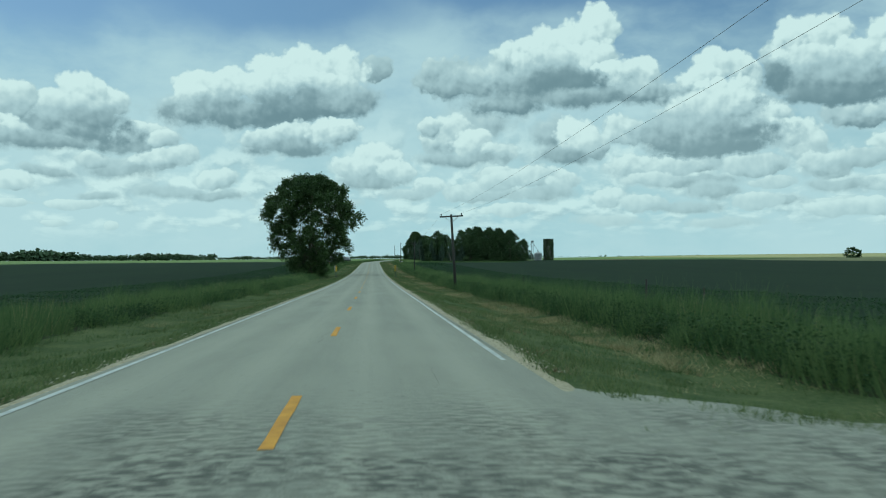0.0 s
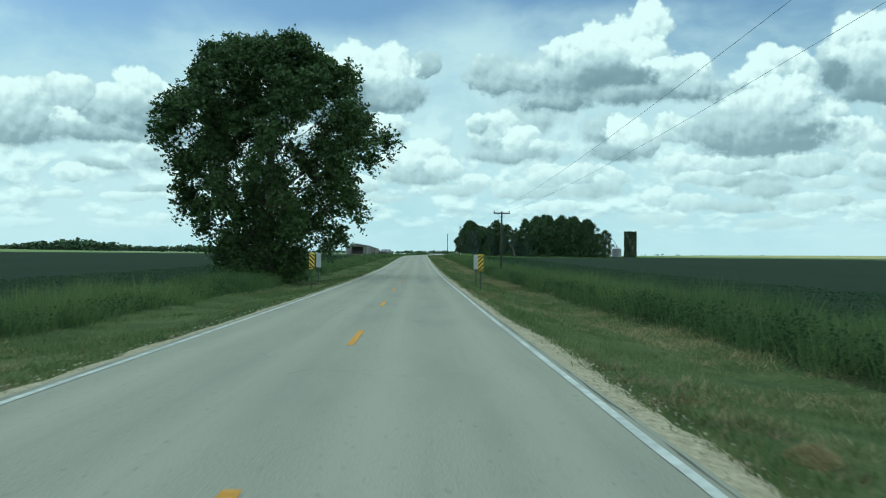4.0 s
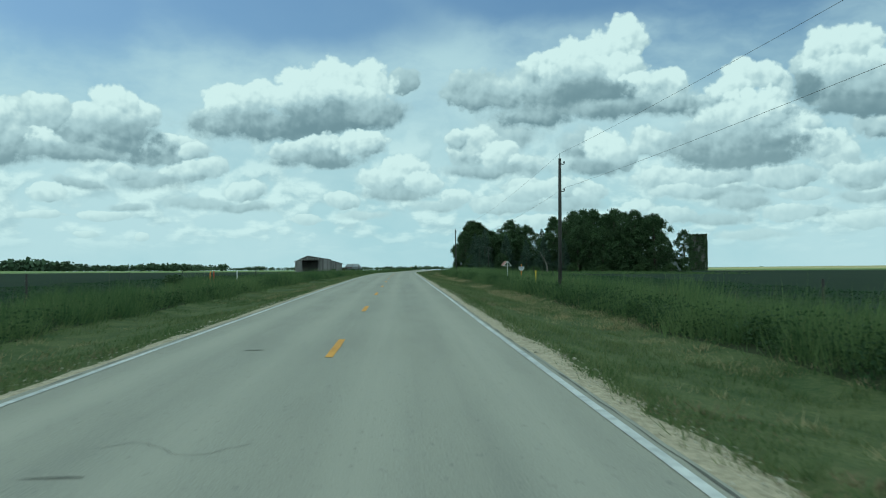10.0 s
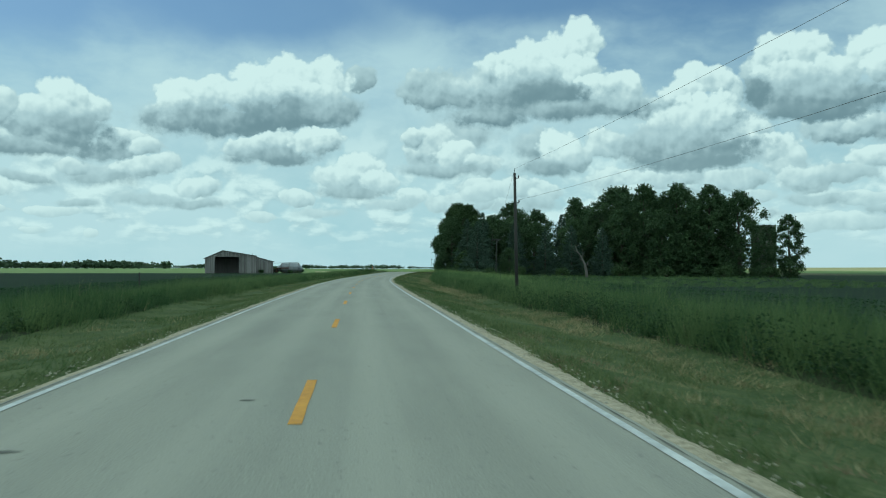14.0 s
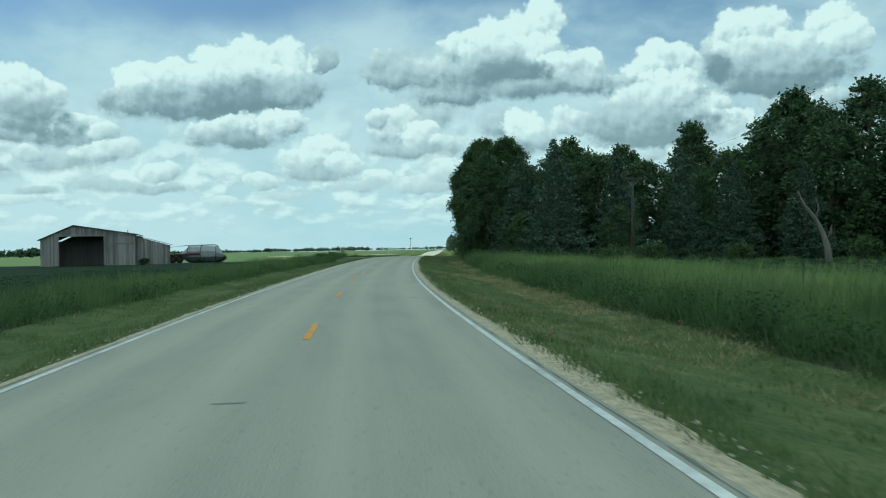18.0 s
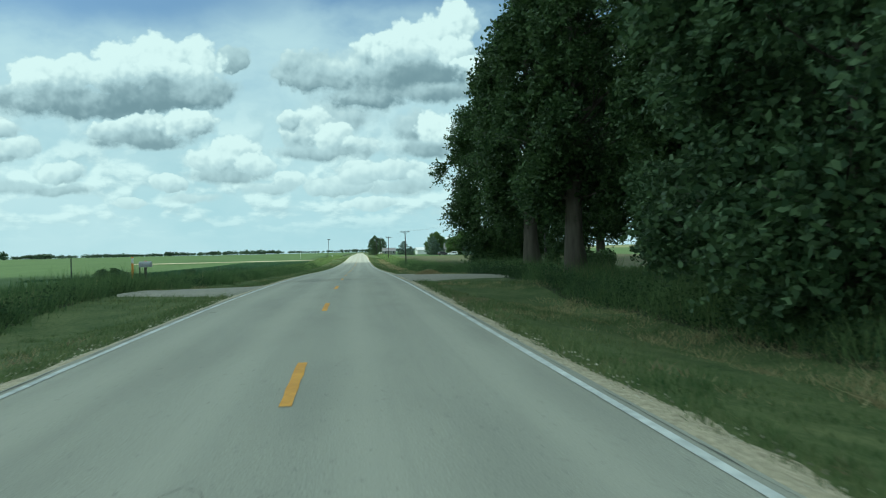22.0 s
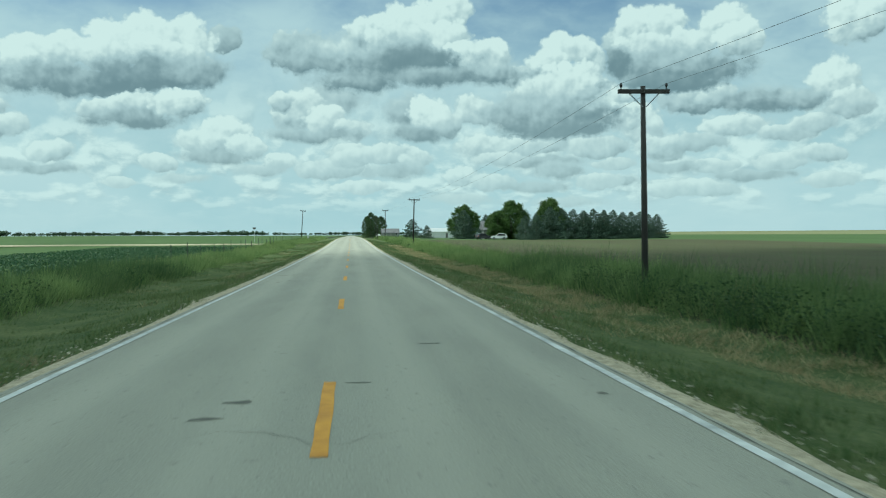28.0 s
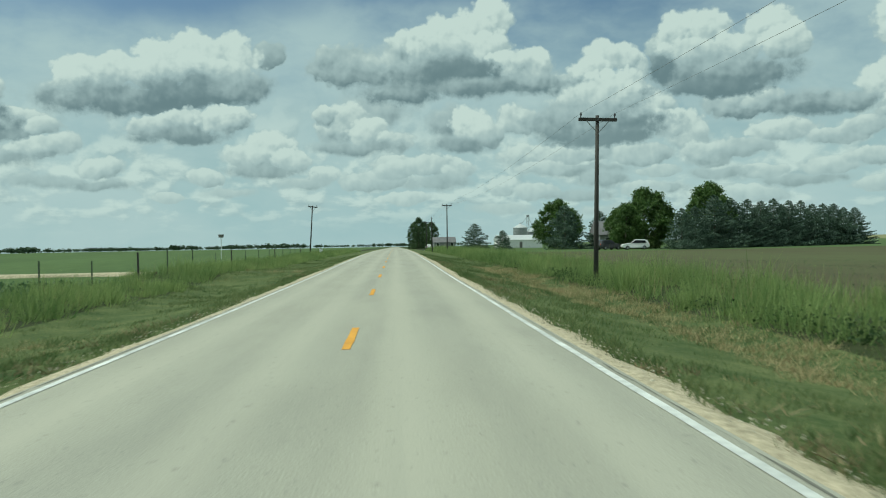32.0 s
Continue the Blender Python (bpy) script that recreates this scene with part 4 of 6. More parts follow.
def broadleaf(seed, height, radius, leaves=12000, leaf=.34, mat=None, name="tree", label="", form=ROUND, clear=.16, clumps=64, clump=.25,
              stem=.024, shift=(0, 0), lift=1.0):
    """A deciduous tree: bent tapered trunk, forking limbs, and a crown of leaf sprays in uneven clumps within the given outline."""
    mat = mat or M_LEAF
    rng = random.Random(seed)
    root = thing(name, Matrix(), label or "tall broadleaf tree in full dark green leaf", "tree")
    bm = bmesh.new()
    r0 = height * stem
    lean = Vector((rng.uniform(-.04, .04), rng.uniform(-.04, .04), 0))
    trunk = [Vector((0, 0, -.4))]
    for k in range(1, 8):
        z = height * .80 * k / 7
        trunk.append(Vector((lean.x * z + rng.uniform(-.1, .1), lean.y * z + rng.uniform(-.1, .1), z)))
    tube(bm, trunk, [r0 * 1.5] + [r0 * (1.05 - .85 * k / 7) for k in range(1, 8)], 10)
    fs, rs = [f for f, _ in form], [r for _, r in form]
    tips = []
    for k in range(clumps):
        f = fs[0] + (.985 - fs[0]) * ((k + rng.random()) / clumps) ** lift
        out = max(radius * float(np.interp(f, fs, rs)) - radius * clump * .95, .1)
        a = k * 2.399963 + rng.uniform(-.5, .5)
        rr = out * (rng.random() ** .38) * rng.uniform(.86, 1.08)
        q = Vector((math.cos(a) * rr + shift[0] * f, math.sin(a) * rr + shift[1] * f, (height - radius * clump * 1.0) * f))
        tips.append((q, rng.uniform(.7, 1.15)))
        if k % 2 == 0 and f > clear * .8:
            zb = max(height * clear, (q.z - rr * .55)) * .95
            i = min(int(zb / (height * .80) * 7), 6)
            p = trunk[i].lerp(trunk[i + 1], min(max(zb / (height * .80) * 7 - i, 0), 1))
            m = p.lerp(q, .5) + Vector((0, 0, -.04 * rr + .1))
            w = r0 * (.34 if k % 6 == 0 else .2) * (1.25 - f)
            tube(bm, [p, p.lerp(m, .5) + Vector((rng.uniform(-.1, .1), rng.uniform(-.1, .1), -.02 * rr)), m, q], [w, w * .75, w * .5, w * .12], 6)
            for j in range(2):
                e = q + Vector((rng.uniform(-1, 1), rng.uniform(-1, 1), rng.uniform(-.3, .8))) * radius * .2
                tube(bm, [m, m.lerp(e, .55) + Vector((0, 0, .12)), e], [w * .4, w * .25, w * .06], 4)
    part("trunk", bm, M_BARK, root, "", True)
    nr = np.random.default_rng(seed)
    w = np.array([t[1] for t in tips])
    pick = nr.choice(len(tips), leaves, p=w ** 2 / (w ** 2).sum())
    base = np.array([tuple(t[0]) for t in tips])[pick]
    # leaves sit along short twigs that fan out and up from the heart of each clump
    twigs = max(leaves // 13, 1)
    tp = pick[:twigs]
    tb = base[:twigs]
    td = nr.normal(0, 1, (twigs, 3))
    td /= np.linalg.norm(td, axis=1)[:, None]
    mid = np.array([[shift[0] * .5, shift[1] * .5, height * .45]])
    outward = tb - mid
    outward /= np.linalg.norm(outward, axis=1)[:, None] + 1e-6
    td = td * .85 + outward * .45 + np.array([[0, 0, .28]])
    td /= np.linalg.norm(td, axis=1)[:, None]
    tl = radius * clump * w[tp] * nr.uniform(.75, 1.22, twigs)
    who = nr.integers(0, twigs, leaves)
    along = nr.uniform(.22, 1.0, leaves)
    c = tb[who] + td[who] * (tl[who] * along)[:, None] + nr.normal(0, 1, (leaves, 3)) * (.07 + .13 * (1 - along))[:, None] * leaf * 3
    c[:, 2] -= .10 * along ** 2 * tl[who]
    c[:, 2] = np.maximum(c[:, 2], .2)
    part("crown", leaf_mesh("crown", c, nr.uniform(.6, 1.25, leaves) * leaf, .25, mat, seed), None, root)
    return root


def spruce(seed, height, radius, mat=None, name="spruce_tree", label="", spray=1.0, power=.8):
    """A spruce: straight trunk and boughs all round it that droop and lift at the tip, needle sprays along them."""
    mat = mat or M_NEEDLE
    rng = np.random.default_rng(seed)
    root = thing(name, Matrix(), label or "dense conical spruce with drooping blue-green boughs", "tree")
    part("trunk", tube(bmesh.new(), [(0, 0, -.3), (0, 0, height * .5), (0, 0, height * .98)], [height * .02, height * .012, .02], 8), M_BARK, root, "", True)
    cs, sz = [], []
    n = int(height * radius * 5.5 / spray)
    for b in range(n):
        f = ((b + rng.random()) / n) ** 1.25
        a = b * 2.399963 + rng.normal(0, .3)
        z = .3 + f * (height - .35)
        r = radius * (1.0 - f) ** power * rng.uniform(.62, 1.1) * (1 if f > .05 else .85) + .12
        r *= 1 + .14 * math.sin(a * 2 + seed) + .10 * math.sin(f * 19 + a)
        m = max(3, int(r / (.12 * spray)))
        t = np.linspace(.12, 1, m) ** .6
        droop = -.26 * r * t + .24 * r * t ** 2.6 + rng.normal(0, .05) * r
        wid = .24 * r * (1 - t * .8) + .06
        for rep in range(3):
            o = rng.normal(0, 1, m) * wid
            cs.append(np.stack([np.cos(a) * t * r - np.sin(a) * o, np.sin(a) * t * r + np.cos(a) * o, z + droop + rng.normal(0, .07, m) - .10 * np.abs(o)], -1))
            sz.append(rng.uniform(.17, .36, m) * spray)
    c = np.concatenate(cs)
    c[:, 2] = np.maximum(c[:, 2], .15)
    part("crown", leaf_mesh("crown", c, np.concatenate(sz), .15, mat, seed, .5), None, root)
    return root


def place(ob, s, lat, turn=0.0, scale=1.0, dz=-.05, label="", flat=1.0):
    p = spot(s, lat, dz)
    ob.matrix_basis = Matrix.LocRotScale(p, Euler((0, 0, turn)), Vector((scale, scale, scale * flat)))
    return tagged(ob, label)


def plant(src, s, lat, turn, scale=1.0, label="", group="", flat=1.0):
    p = spot(s, lat, -.05)
    ob = copy_thing(src, Matrix())
    ob.matrix_basis = Matrix.LocRotScale(p, Euler((0, 0, turn)), Vector((scale, scale, scale * flat)))
    return tagged(ob, label, group=group)


# ---- utility poles ----
def crossarm_pole(height, arm=True):
    root = thing("utility_pole", Matrix(), "weathered wooden utility pole with one crossarm and glass insulators" if arm else "bare-topped weathered wooden utility pole", "utility pole")
    part("pole", tube(bmesh.new(), [(0, 0, -.6), (0, 0, height * .5), (0, 0, height)], [.12, .10, .08], 10), M_POLE, root, "", True)
    if arm:
        part("crossarm", boxed(-.86, .86, -.14, -.03, height - .26, -.12 + height, .008), M_POLE, root)
        for e in (-1, 1):
            bm = bmesh.new()
            tube(bm, [(e * .5, -.1, height - .26), (e * .06, -.13, height - .72)], [.018, .018], 6)
            part("brace", bm, M_STEEL, root)
            bm = bmesh.new()
            tube(bm, [(e * .76, -.085, height - .13), (e * .76, -.085, height - .03), (e * .76, -.085, height + .02), (e * .76, -.085, height + .06), (e * .76, -.085, height + .10)], [.018, .03, .055, .04, .025], 8)
            part("insulator", bm, M_BLACK, root)
        part("bolt", tube(bmesh.new(), [(0, -.17, height - .19), (0, .14, height - .19)], [.016, .016], 6), M_STEEL, root)
    else:
        for z in (height - .30, height - 1.75):
            bm = bmesh.new()
            tube(bm, [(.06, 0, z), (.24, 0, z), (.24, 0, z + .1), (.24, 0, z + .16)], [.03, .03, .05, .03], 8)
            part("insulator", bm, M_BLACK, root)
        part("pin", tube(bmesh.new(), [(0, 0, height - .1), (0, 0, height + .28)], [.02, .02], 6), M_STEEL, root)
    return root


POLES = [(90, 9.2, 7.3), (183, 9.7, 6.6), (277.5, 9.9, 7.4), (372.5, 10.0, 7.4), (480, 20.6, 7.1), (579.5, 17.7, 6.6), (667.5, 9.8, 6.75),
         (769.5, 9.6, 7.3), (879.5, 9.7, 8.3), (975, 9.6, 8.0)]
pole_a, pole_b = crossarm_pole(7.2), crossarm_pole(7.3, False)
WIRE_POINTS = []
for k, (s, l, h) in enumerate(POLES):
    src = pole_b if k in (2, 3) else pole_a
    first = k in (0, 2)
    p = spot(s, l)
    top = float(road_z(s)) + h - .35
    sc = (top - p.z) / 7.2
    p0 = plan(s, l)
    ob = src if first else copy_thing(src, Matrix())
    head = float(line(s)[2])
    ob.matrix_basis = Matrix.LocRotScale(p, Euler((radians((.6, -.4, .2, .5)[k % 4]), radians((-3.0, .3, .2, -1.2, 1.0, .5, -.8, 1.4, .4, .3)[k]), -head)), Vector((1.35 if k == 0 else 1, 1, sc)))
    tagged(ob, group="poles along the road")
    WIRE_POINTS.append([ob.matrix_basis @ Vector((e * .76, -.085, 7.28) if k not in (2, 3) else (0, 0, 7.56) if e < 0 else (.24, 0, 5.72)) for e in (1, -1)])
side_pole = copy_thing(pole_a, Matrix())
side_pole.matrix_basis = Matrix.LocRotScale(spot(869.8, -13.1), Euler((0, radians(4.5), .5)), Vector((1, 1, 1.12)))
far_pole = copy_thing(pole_b, Matrix())
far_pole.matrix_basis = Matrix.LocRotScale(spot(914, 8.6), Euler((0, radians(-1), .1)), Vector((1, 1, 1.03)))


def wire(a, b, sag):
    cu = bpy.data.curves.new("power_line", "CURVE")
    cu.dimensions, cu.bevel_depth, cu.bevel_resolution = "3D", .005, 1
    sp = cu.splines.new("POLY")
    n = 18
    sp.points.add(n - 1)
    for i in range(n):
        t = i / (n - 1)
        q = a.lerp(b, t)
        sp.points[i].co = (q.x, q.y, q.z - 4 * sag * t * (1 - t), 1)
    cu.materials.append(M_WIRE)
    return tagged(new("power_line", cu), "thin dark power line strung between wooden poles", "power line", group="power lines")


before = [spot(-4, 9.2, 7.1) + Vector((e * .86, 0, 0)) for e in (1, -1)]
chain = [before] + WIRE_POINTS
for a, b in zip(chain, chain[1:]):
    for k in (0, 1):
        wire(a[k], b[k], .75)


# ---- big lone tree beside the bridge markers ----
lone = broadleaf(24, 19.3, 10.0, 125000, .31, M_LEAF, "lone_tree", "large spreading maple in dark leaf beside the road",
                 ((.0, .20), (.10, .50), (.25, .72), (.45, .90), (.6, 1.0), (.77, 1.0), (.9, .74), (1, .3)), .10, 230, .155, .020, (.3, 0), .66)
place(lone, 160.5, -10.3, 0)


# ---- silo and grove ----
def silo():
    root = thing("silo", Matrix(), "old concrete stave silo overgrown with dark ivy", "silo")
    root.matrix_basis = Matrix.Translation(spot(560, 98.5, 0))
    bm = bmesh.new()
    zs = [-.5 + 14.4 * k / 12 for k in range(13)]
    tube(bm, [(0, 0, z) for z in zs], [2.9] * 13, 24)
    part("stave_wall", bm, M_CONC, root, "", True)
    rng = np.random.default_rng(8)
    for z in np.linspace(.8, 13.4, 14):
        bm = bmesh.new()
        pts = [(2.92 * math.cos(a), 2.92 * math.sin(a), z) for a in np.linspace(0, math.tau, 25)]
        tube(bm, pts, [.02] * 25, 4, False)
        part("hoop", bm, M_RUST, root)
    n = 12000
    a, z = rng.uniform(0, math.tau, n), rng.uniform(0, 14.0, n)
    keep = (np.sin(a * 3 + z * .5) + np.sin(a * 7 - z * .9) * .6 + rng.normal(0, .4, n)) > -.9
    a, z = a[keep], z[keep]
    r = 2.95 + rng.random(len(a)) * .4
    c = np.stack([r * np.cos(a), r * np.sin(a), z], -1)
    part("ivy", leaf_mesh("ivy", c, rng.uniform(.3, .55, len(a)), .1, M_LEAF_D, 8), None, root, "dark green ivy")
    return root


silo()
GL1 = "dark broadleaf tree in a dense farmyard grove"
g1 = broadleaf(31, 15.0, 6.6, 22000, .40, M_LEAF_D, "grove_tree", GL1, GROVE_FORM, .1, 60, .27)
g2 = broadleaf(32, 19.0, 7.2, 24000, .42, M_LEAF_D, "grove_tree", "tall dark broadleaf tree in a dense farmyard grove", GROVE_FORM, .12, 66, .26)
g3 = broadleaf(33, 18.0, 5.6, 21000, .40, M_LEAF_D, "grove_tree", "narrow dark broadleaf tree in a dense farmyard grove", GROVE_FORM, .1, 58, .28)
sp1 = spruce(41, 12.5, 4.6, M_NEEDLE_D, "grove_spruce", "old dark spruce with sweeping boughs in the grove", 1.15)
sp2 = spruce(42, 12.0, 4.0, M_NEEDLE_D, "grove_spruce", "old dark spruce with sweeping boughs in the grove", 1.15)
pt = broadleaf(34, 14.3, 6.4, 88000, .25, M_LEAF_D, "grove_tree", "dense pointed broadleaf tree at the corner of the grove",
               ((.06, .5), (.16, .86), (.34, 1.0), (.62, .78), (.84, .44), (1, .08)), .08, 110, .22)
bt = broadleaf(35, 5.6, 3.1, 17000, .22, M_LEAF, "young_tree", "young leafy green tree before the dark grove", GROVE_FORM, .06, 40, .3)
place(pt, 522.0, 11.9, .3)
place(g1, 530.0, 17.5, .3, .90)
place(bt, 506, 15.0, .3)
plant(bt, 511, 15.6, 2.1, .85, group="farmyard grove")
place(g2, 550.6, 27.0, 1.2, 1.05)
place(g3, 535, 42.5, 2.2, 1.12)
place(sp1, 498.4, 17.6, 0, .91)
place(sp2, 509.5, 19.0, 0, 1.16)
GROVE = [(pt, 531, 14.6, 2.0, .86), (g1, 526, 22.5, 4.0, .90), (sp2, 514.5, 15.6, 1.0, 1.06), (sp1, 508, 26, 2.0, .98), (sp2, 505.5, 32.4, .7, .86),
         (sp1, 505, 38, 1.4, .88), (sp2, 501, 44, .3, .86), (g1, 517, 31, .5, .85), (g1, 540, 19, 2.5, .98), (g2, 538, 33, 4.4, .9),
         (g2, 512, 48, .5, 1.08), (g3, 506, 54, 2.5, 1.16), (g2, 501, 60, 4.0, 1.08), (g3, 498, 66, 1.0, 1.12), (g2, 497, 72, 5.0, .98),
         (g2, 522, 52, .9, 1.14), (g3, 516, 65, 3.3, 1.14), (g2, 512, 72, 1.9, 1.0), (g2, 530, 60, 1.3, 1.08), (g3, 528, 71, .8, 1.0), (g1, 505, 49, .2, 1.05), (g1, 500, 56, 2.2, 1.0), (g1, 498, 63, 4.2, 1.0),
         (g1, 528, 79, .5, .85), (g2, 550, 47, 2.0, 1.0), (sp1, 525, 38, 3.0, 1.15),
         (g2, 514, 21, 2.6, .74), (g1, 512, 40, 1.1, .9), (g1, 520, 47, 3.1, 1.05), (g3, 490, 79.5, .3, .74), (g1, 516, 25.5, 4.4, .9), (g1, 501, 24.5, 4.4, .42)]
for src, s, l, turn, sc in GROVE:
    plant(src, s, l, turn, sc, group="farmyard grove")
# roadside giants of the farmyard
r1 = broadleaf(51, 18.8, 5.9, 95000, .26, M_LEAF, "roadside_tree", "huge roadside maple with a thick furrowed trunk", TALL_STEM, .22, 92, .25, .026, (1.2, 0))
r2 = broadleaf(52, 18.6, 8.8, 115000, .26, M_LEAF, "roadside_tree", "wide roadside maple with low drooping leafy boughs", ((.05, .42), (.16, .58), (.38, .70), (.62, .95), (.82, .9), (.93, .6), (1, .25)), .14, 130, .19, .022)
place(r1, 555.6, 11.6, 0)
place(r2, 588.5, 15.2, .05)
plant(r1, 586, 18.6, 2.2, .52, group="farmyard trees")
plant(r1, 545.5, 11.7, .4, 1.0, group="farmyard trees")
plant(r1, 536, 14.6, -.5, .95, group="farmyard trees")
plant(r2, 573, 28.0, .5, .95, group="farmyard trees")
plant(bt, 577.5, 19.4, 1.0, .95, group="farmyard trees")
plant(r1, 575, 21.4, 3.3, .85, group="farmyard trees")


def shrub(seed, height, radius, mat, label):
    """A low bush: several stems and leaf sprays down to the ground."""
    root = thing("shrub", Matrix(), label, "shrub")
    rng = np.random.default_rng(seed)
    bm = bmesh.new()
    tips = []
    for k in range(9):
        a, r = rng.uniform(0, 6.28), radius * rng.uniform(.2, .8)
        q = Vector((math.cos(a) * r, math.sin(a) * r, height * rng.uniform(.35, .9)))
        tube(bm, [(0, 0, -.1), q * .5 + Vector((0, 0, .1)), q], [.05, .03, .01], 5)
        tips.append(tuple(q))
    part("stems", bm, M_BARK, root, "", True)
    n = 2600
    base = np.array(tips)[rng.integers(0, 9, n)]
    off = rng.normal(0, 1, (n, 3))
    off /= np.linalg.norm(off, axis=1)[:, None]
    c = base * np.array([[1, 1, .8]]) + off * (rng.random((n, 1)) ** .5) * radius * .45
    c[:, 2] = np.maximum(c[:, 2], .05)
    part("leaves", leaf_mesh("leaves", c, rng.uniform(.12, .3, n), .2, mat, seed), None, root)
    return root


b1 = shrub(61, 2.0, 1.6, M_LEAF, "leafy green shrub at the grove's edge")
place(b1, 482, 19.5, 0, .9)
for s, l, sc in ((497, 16, .8), (494, 26, 1.0), (495, 35, .9), (493, 46, 1.1), (490, 55, 1.0), (489, 66, 1.2), (488, 75, 1.1), (515, 10.2, .7), (566, 19, .8), (592, 8.8, .3)):
    plant(b1, s, l, s * 1.3, sc, group="shrubs")
b2 = shrub(62, 1.3, .9, M_LEAF_D, "small dark shrub in the roadside grass")
place(b2, 290, -14.2, 0, .9)
for s, l, sc in ((612, -20, .8), (530, -10.5, .9), (547, -11, .9), (183, -9.5, .8), (534, -36.5, .8), (551, -30, 1.0), (545, -31.5, .7), (98, -13, .8), (96, -15, .6)):
    plant(b2, s, l, s * .7, sc, group="shrubs")


def snag():
    root = thing("dead_tree", Matrix(), "bleached dead tree snag in front of the grove", "tree")
    bm = bmesh.new()
    tube(bm, [(0, 0, -.3), (-.1, 0, 1.4), (-.5, .1, 2.8), (-1.2, 0, 4.2), (-2.3, .1, 5.6), (-2.9, 0, 6.9)], [.42, .33, .26, .19, .11, .03], 9)
    tube(bm, [(-.3, 0, 2.2), (.2, .1, 2.9), (.3, 0, 3.6)], [.17, .11, .03], 7)
    tube(bm, [(-1.2, 0, 4.2), (-.9, .1, 5.2), (-1.1, 0, 6.0)], [.13, .08, .02], 6)
    tube(bm, [(-2.0, .1, 5.2), (-2.9, 0, 5.7), (-3.5, .1, 6.4)], [.08, .05, .015], 6)
    tube(bm, [(-.8, .1, 3.4), (-1.7, .2, 3.9), (-2.0, .2, 4.6)], [.1, .06, .02], 6)
    part("trunk", bm, M_DEAD, root, "", True)
    root.matrix_basis = Matrix.Translation(spot(483, 38, -.1)) @ Matrix.Rotation(-.5, 4, "Z") @ Matrix.Diagonal((.8, .8, .9, 1))


snag()


# ---- barn ----
def barn():
    root = thing("barn", Matrix(), "weathered grey board barn with an open dark doorway", "barn")
    a, b = Vector((-36.4, 537.4, 0)), Vector((-19.8, 539.6, 0))
    turn = math.atan2(b.y - a.y, b.x - a.x)
    base = min(float(ground_z(532, -50)), float(ground_z(532, -37))) - .05
    root.matrix_basis = Matrix.Translation((a.x, a.y, base)) @ Matrix.Rotation(turn, 4, "Z")
    return root


W, LEAN, DEEP = 12.6, 4.1, 15.0
barn_ob = barn()


def eave(x):
    """Height of the barn's roof line across its front."""
    if x < 4.3:
        return 3.85 + (5.75 - 3.85) * x / 4.3
    return 5.75 - (5.75 - 4.5) * (x - 4.3) / (W - 4.3)


def lean_eave(x):
    return 4.15 - 1.15 * (x - W) / LEAN


def boards(name, parent, x0, x1, top, bottom, fix, width=.24, seed=0, at=0.0, thick=.025):
    rng = random.Random(seed)
    x = x0
    while x < x1 - .02:
        w = min(width * rng.uniform(.85, 1.15), x1 - x)
        bm = bmesh.new()
        ta, tb, lo = top(x), top(x + w), bottom + rng.uniform(-.02, .10)
        y = at + rng.uniform(-.008, .008)
        vs = [fix(px, py, pz) for px, pz in ((x, lo), (x + w - .012, lo), (x + w - .012, tb - rng.uniform(0, .05)), (x, ta - rng.uniform(0, .05))) for py in (y, y + thick)]
        v = [bm.verts.new(q) for q in vs]
        for f in ((0, 2, 4, 6), (7, 5, 3, 1), (0, 1, 3, 2), (2, 3, 5, 4), (4, 5, 7, 6), (6, 7, 1, 0)):
            bm.faces.new([v[i] for i in f])
        part(name, bm, M_BOARD, parent)
        x += w


front = part("front_wall", boxed(0, .15, .03, .15, 0, 3.6), M_BOARD, barn_ob)
D0, D1, DH = 2.4, 8.25, 4.25
fixf = lambda x, y, z: (x, y, z)
boards("board", front, 0, D0, eave, 0, fixf, seed=1)
boards("board", front, D1, W, eave, 0, fixf, seed=2)
boards("board", front, D0, D1, eave, DH, fixf, seed=3)
part("door_header", boxed(D0 - .1, D1 + .1, -.05, .0, DH - .02, DH + .14, .01), M_BOARD, front)
part("door_track", boxed(D1, W - .1, -.07, -.02, 3.15, 3.27, .01), M_BOARD, front)
part("track_post", boxed(W - 1.15, W - 1.05, -.12, -.03, 2.9, 5.1, .01), M_BOARD, front)
part("track_beam", boxed(W - 2.2, W + .15, -.09, -.02, 4.28, 4.38, .01), M_BOARD, front)
lean = part("lean_to_wall", boxed(W + .02, W + .12, .40, .52, 0, 2.8), M_BOARD, barn_ob)
boards("board", lean, W + .02, W + LEAN, lean_eave, 0, lambda x, y, z: (x, y + .35, z), seed=5, width=.27)
side = part("side_wall", boxed(W + LEAN - .15, W + LEAN - .03, .5, DEEP, 0, 2.7), M_BOARD, barn_ob)
boards("board", side, .45, DEEP, lambda y: 2.95, 0, lambda x, y, z: (W + LEAN - y, x, z), seed=4, width=.3)
back = part("back_wall", boxed(.05, W + LEAN - .05, DEEP - .1, DEEP - .02, 0, 3.0), M_BOARD, barn_ob)
back_gable = part("back_gable", boxed(.3, W - .1, DEEP - .1, DEEP - .02, 3.0, 3.7), M_BOARD, barn_ob)
left = part("left_wall", boxed(.02, .1, .16, DEEP - .12, 0, 3.7), M_BOARD, barn_ob)
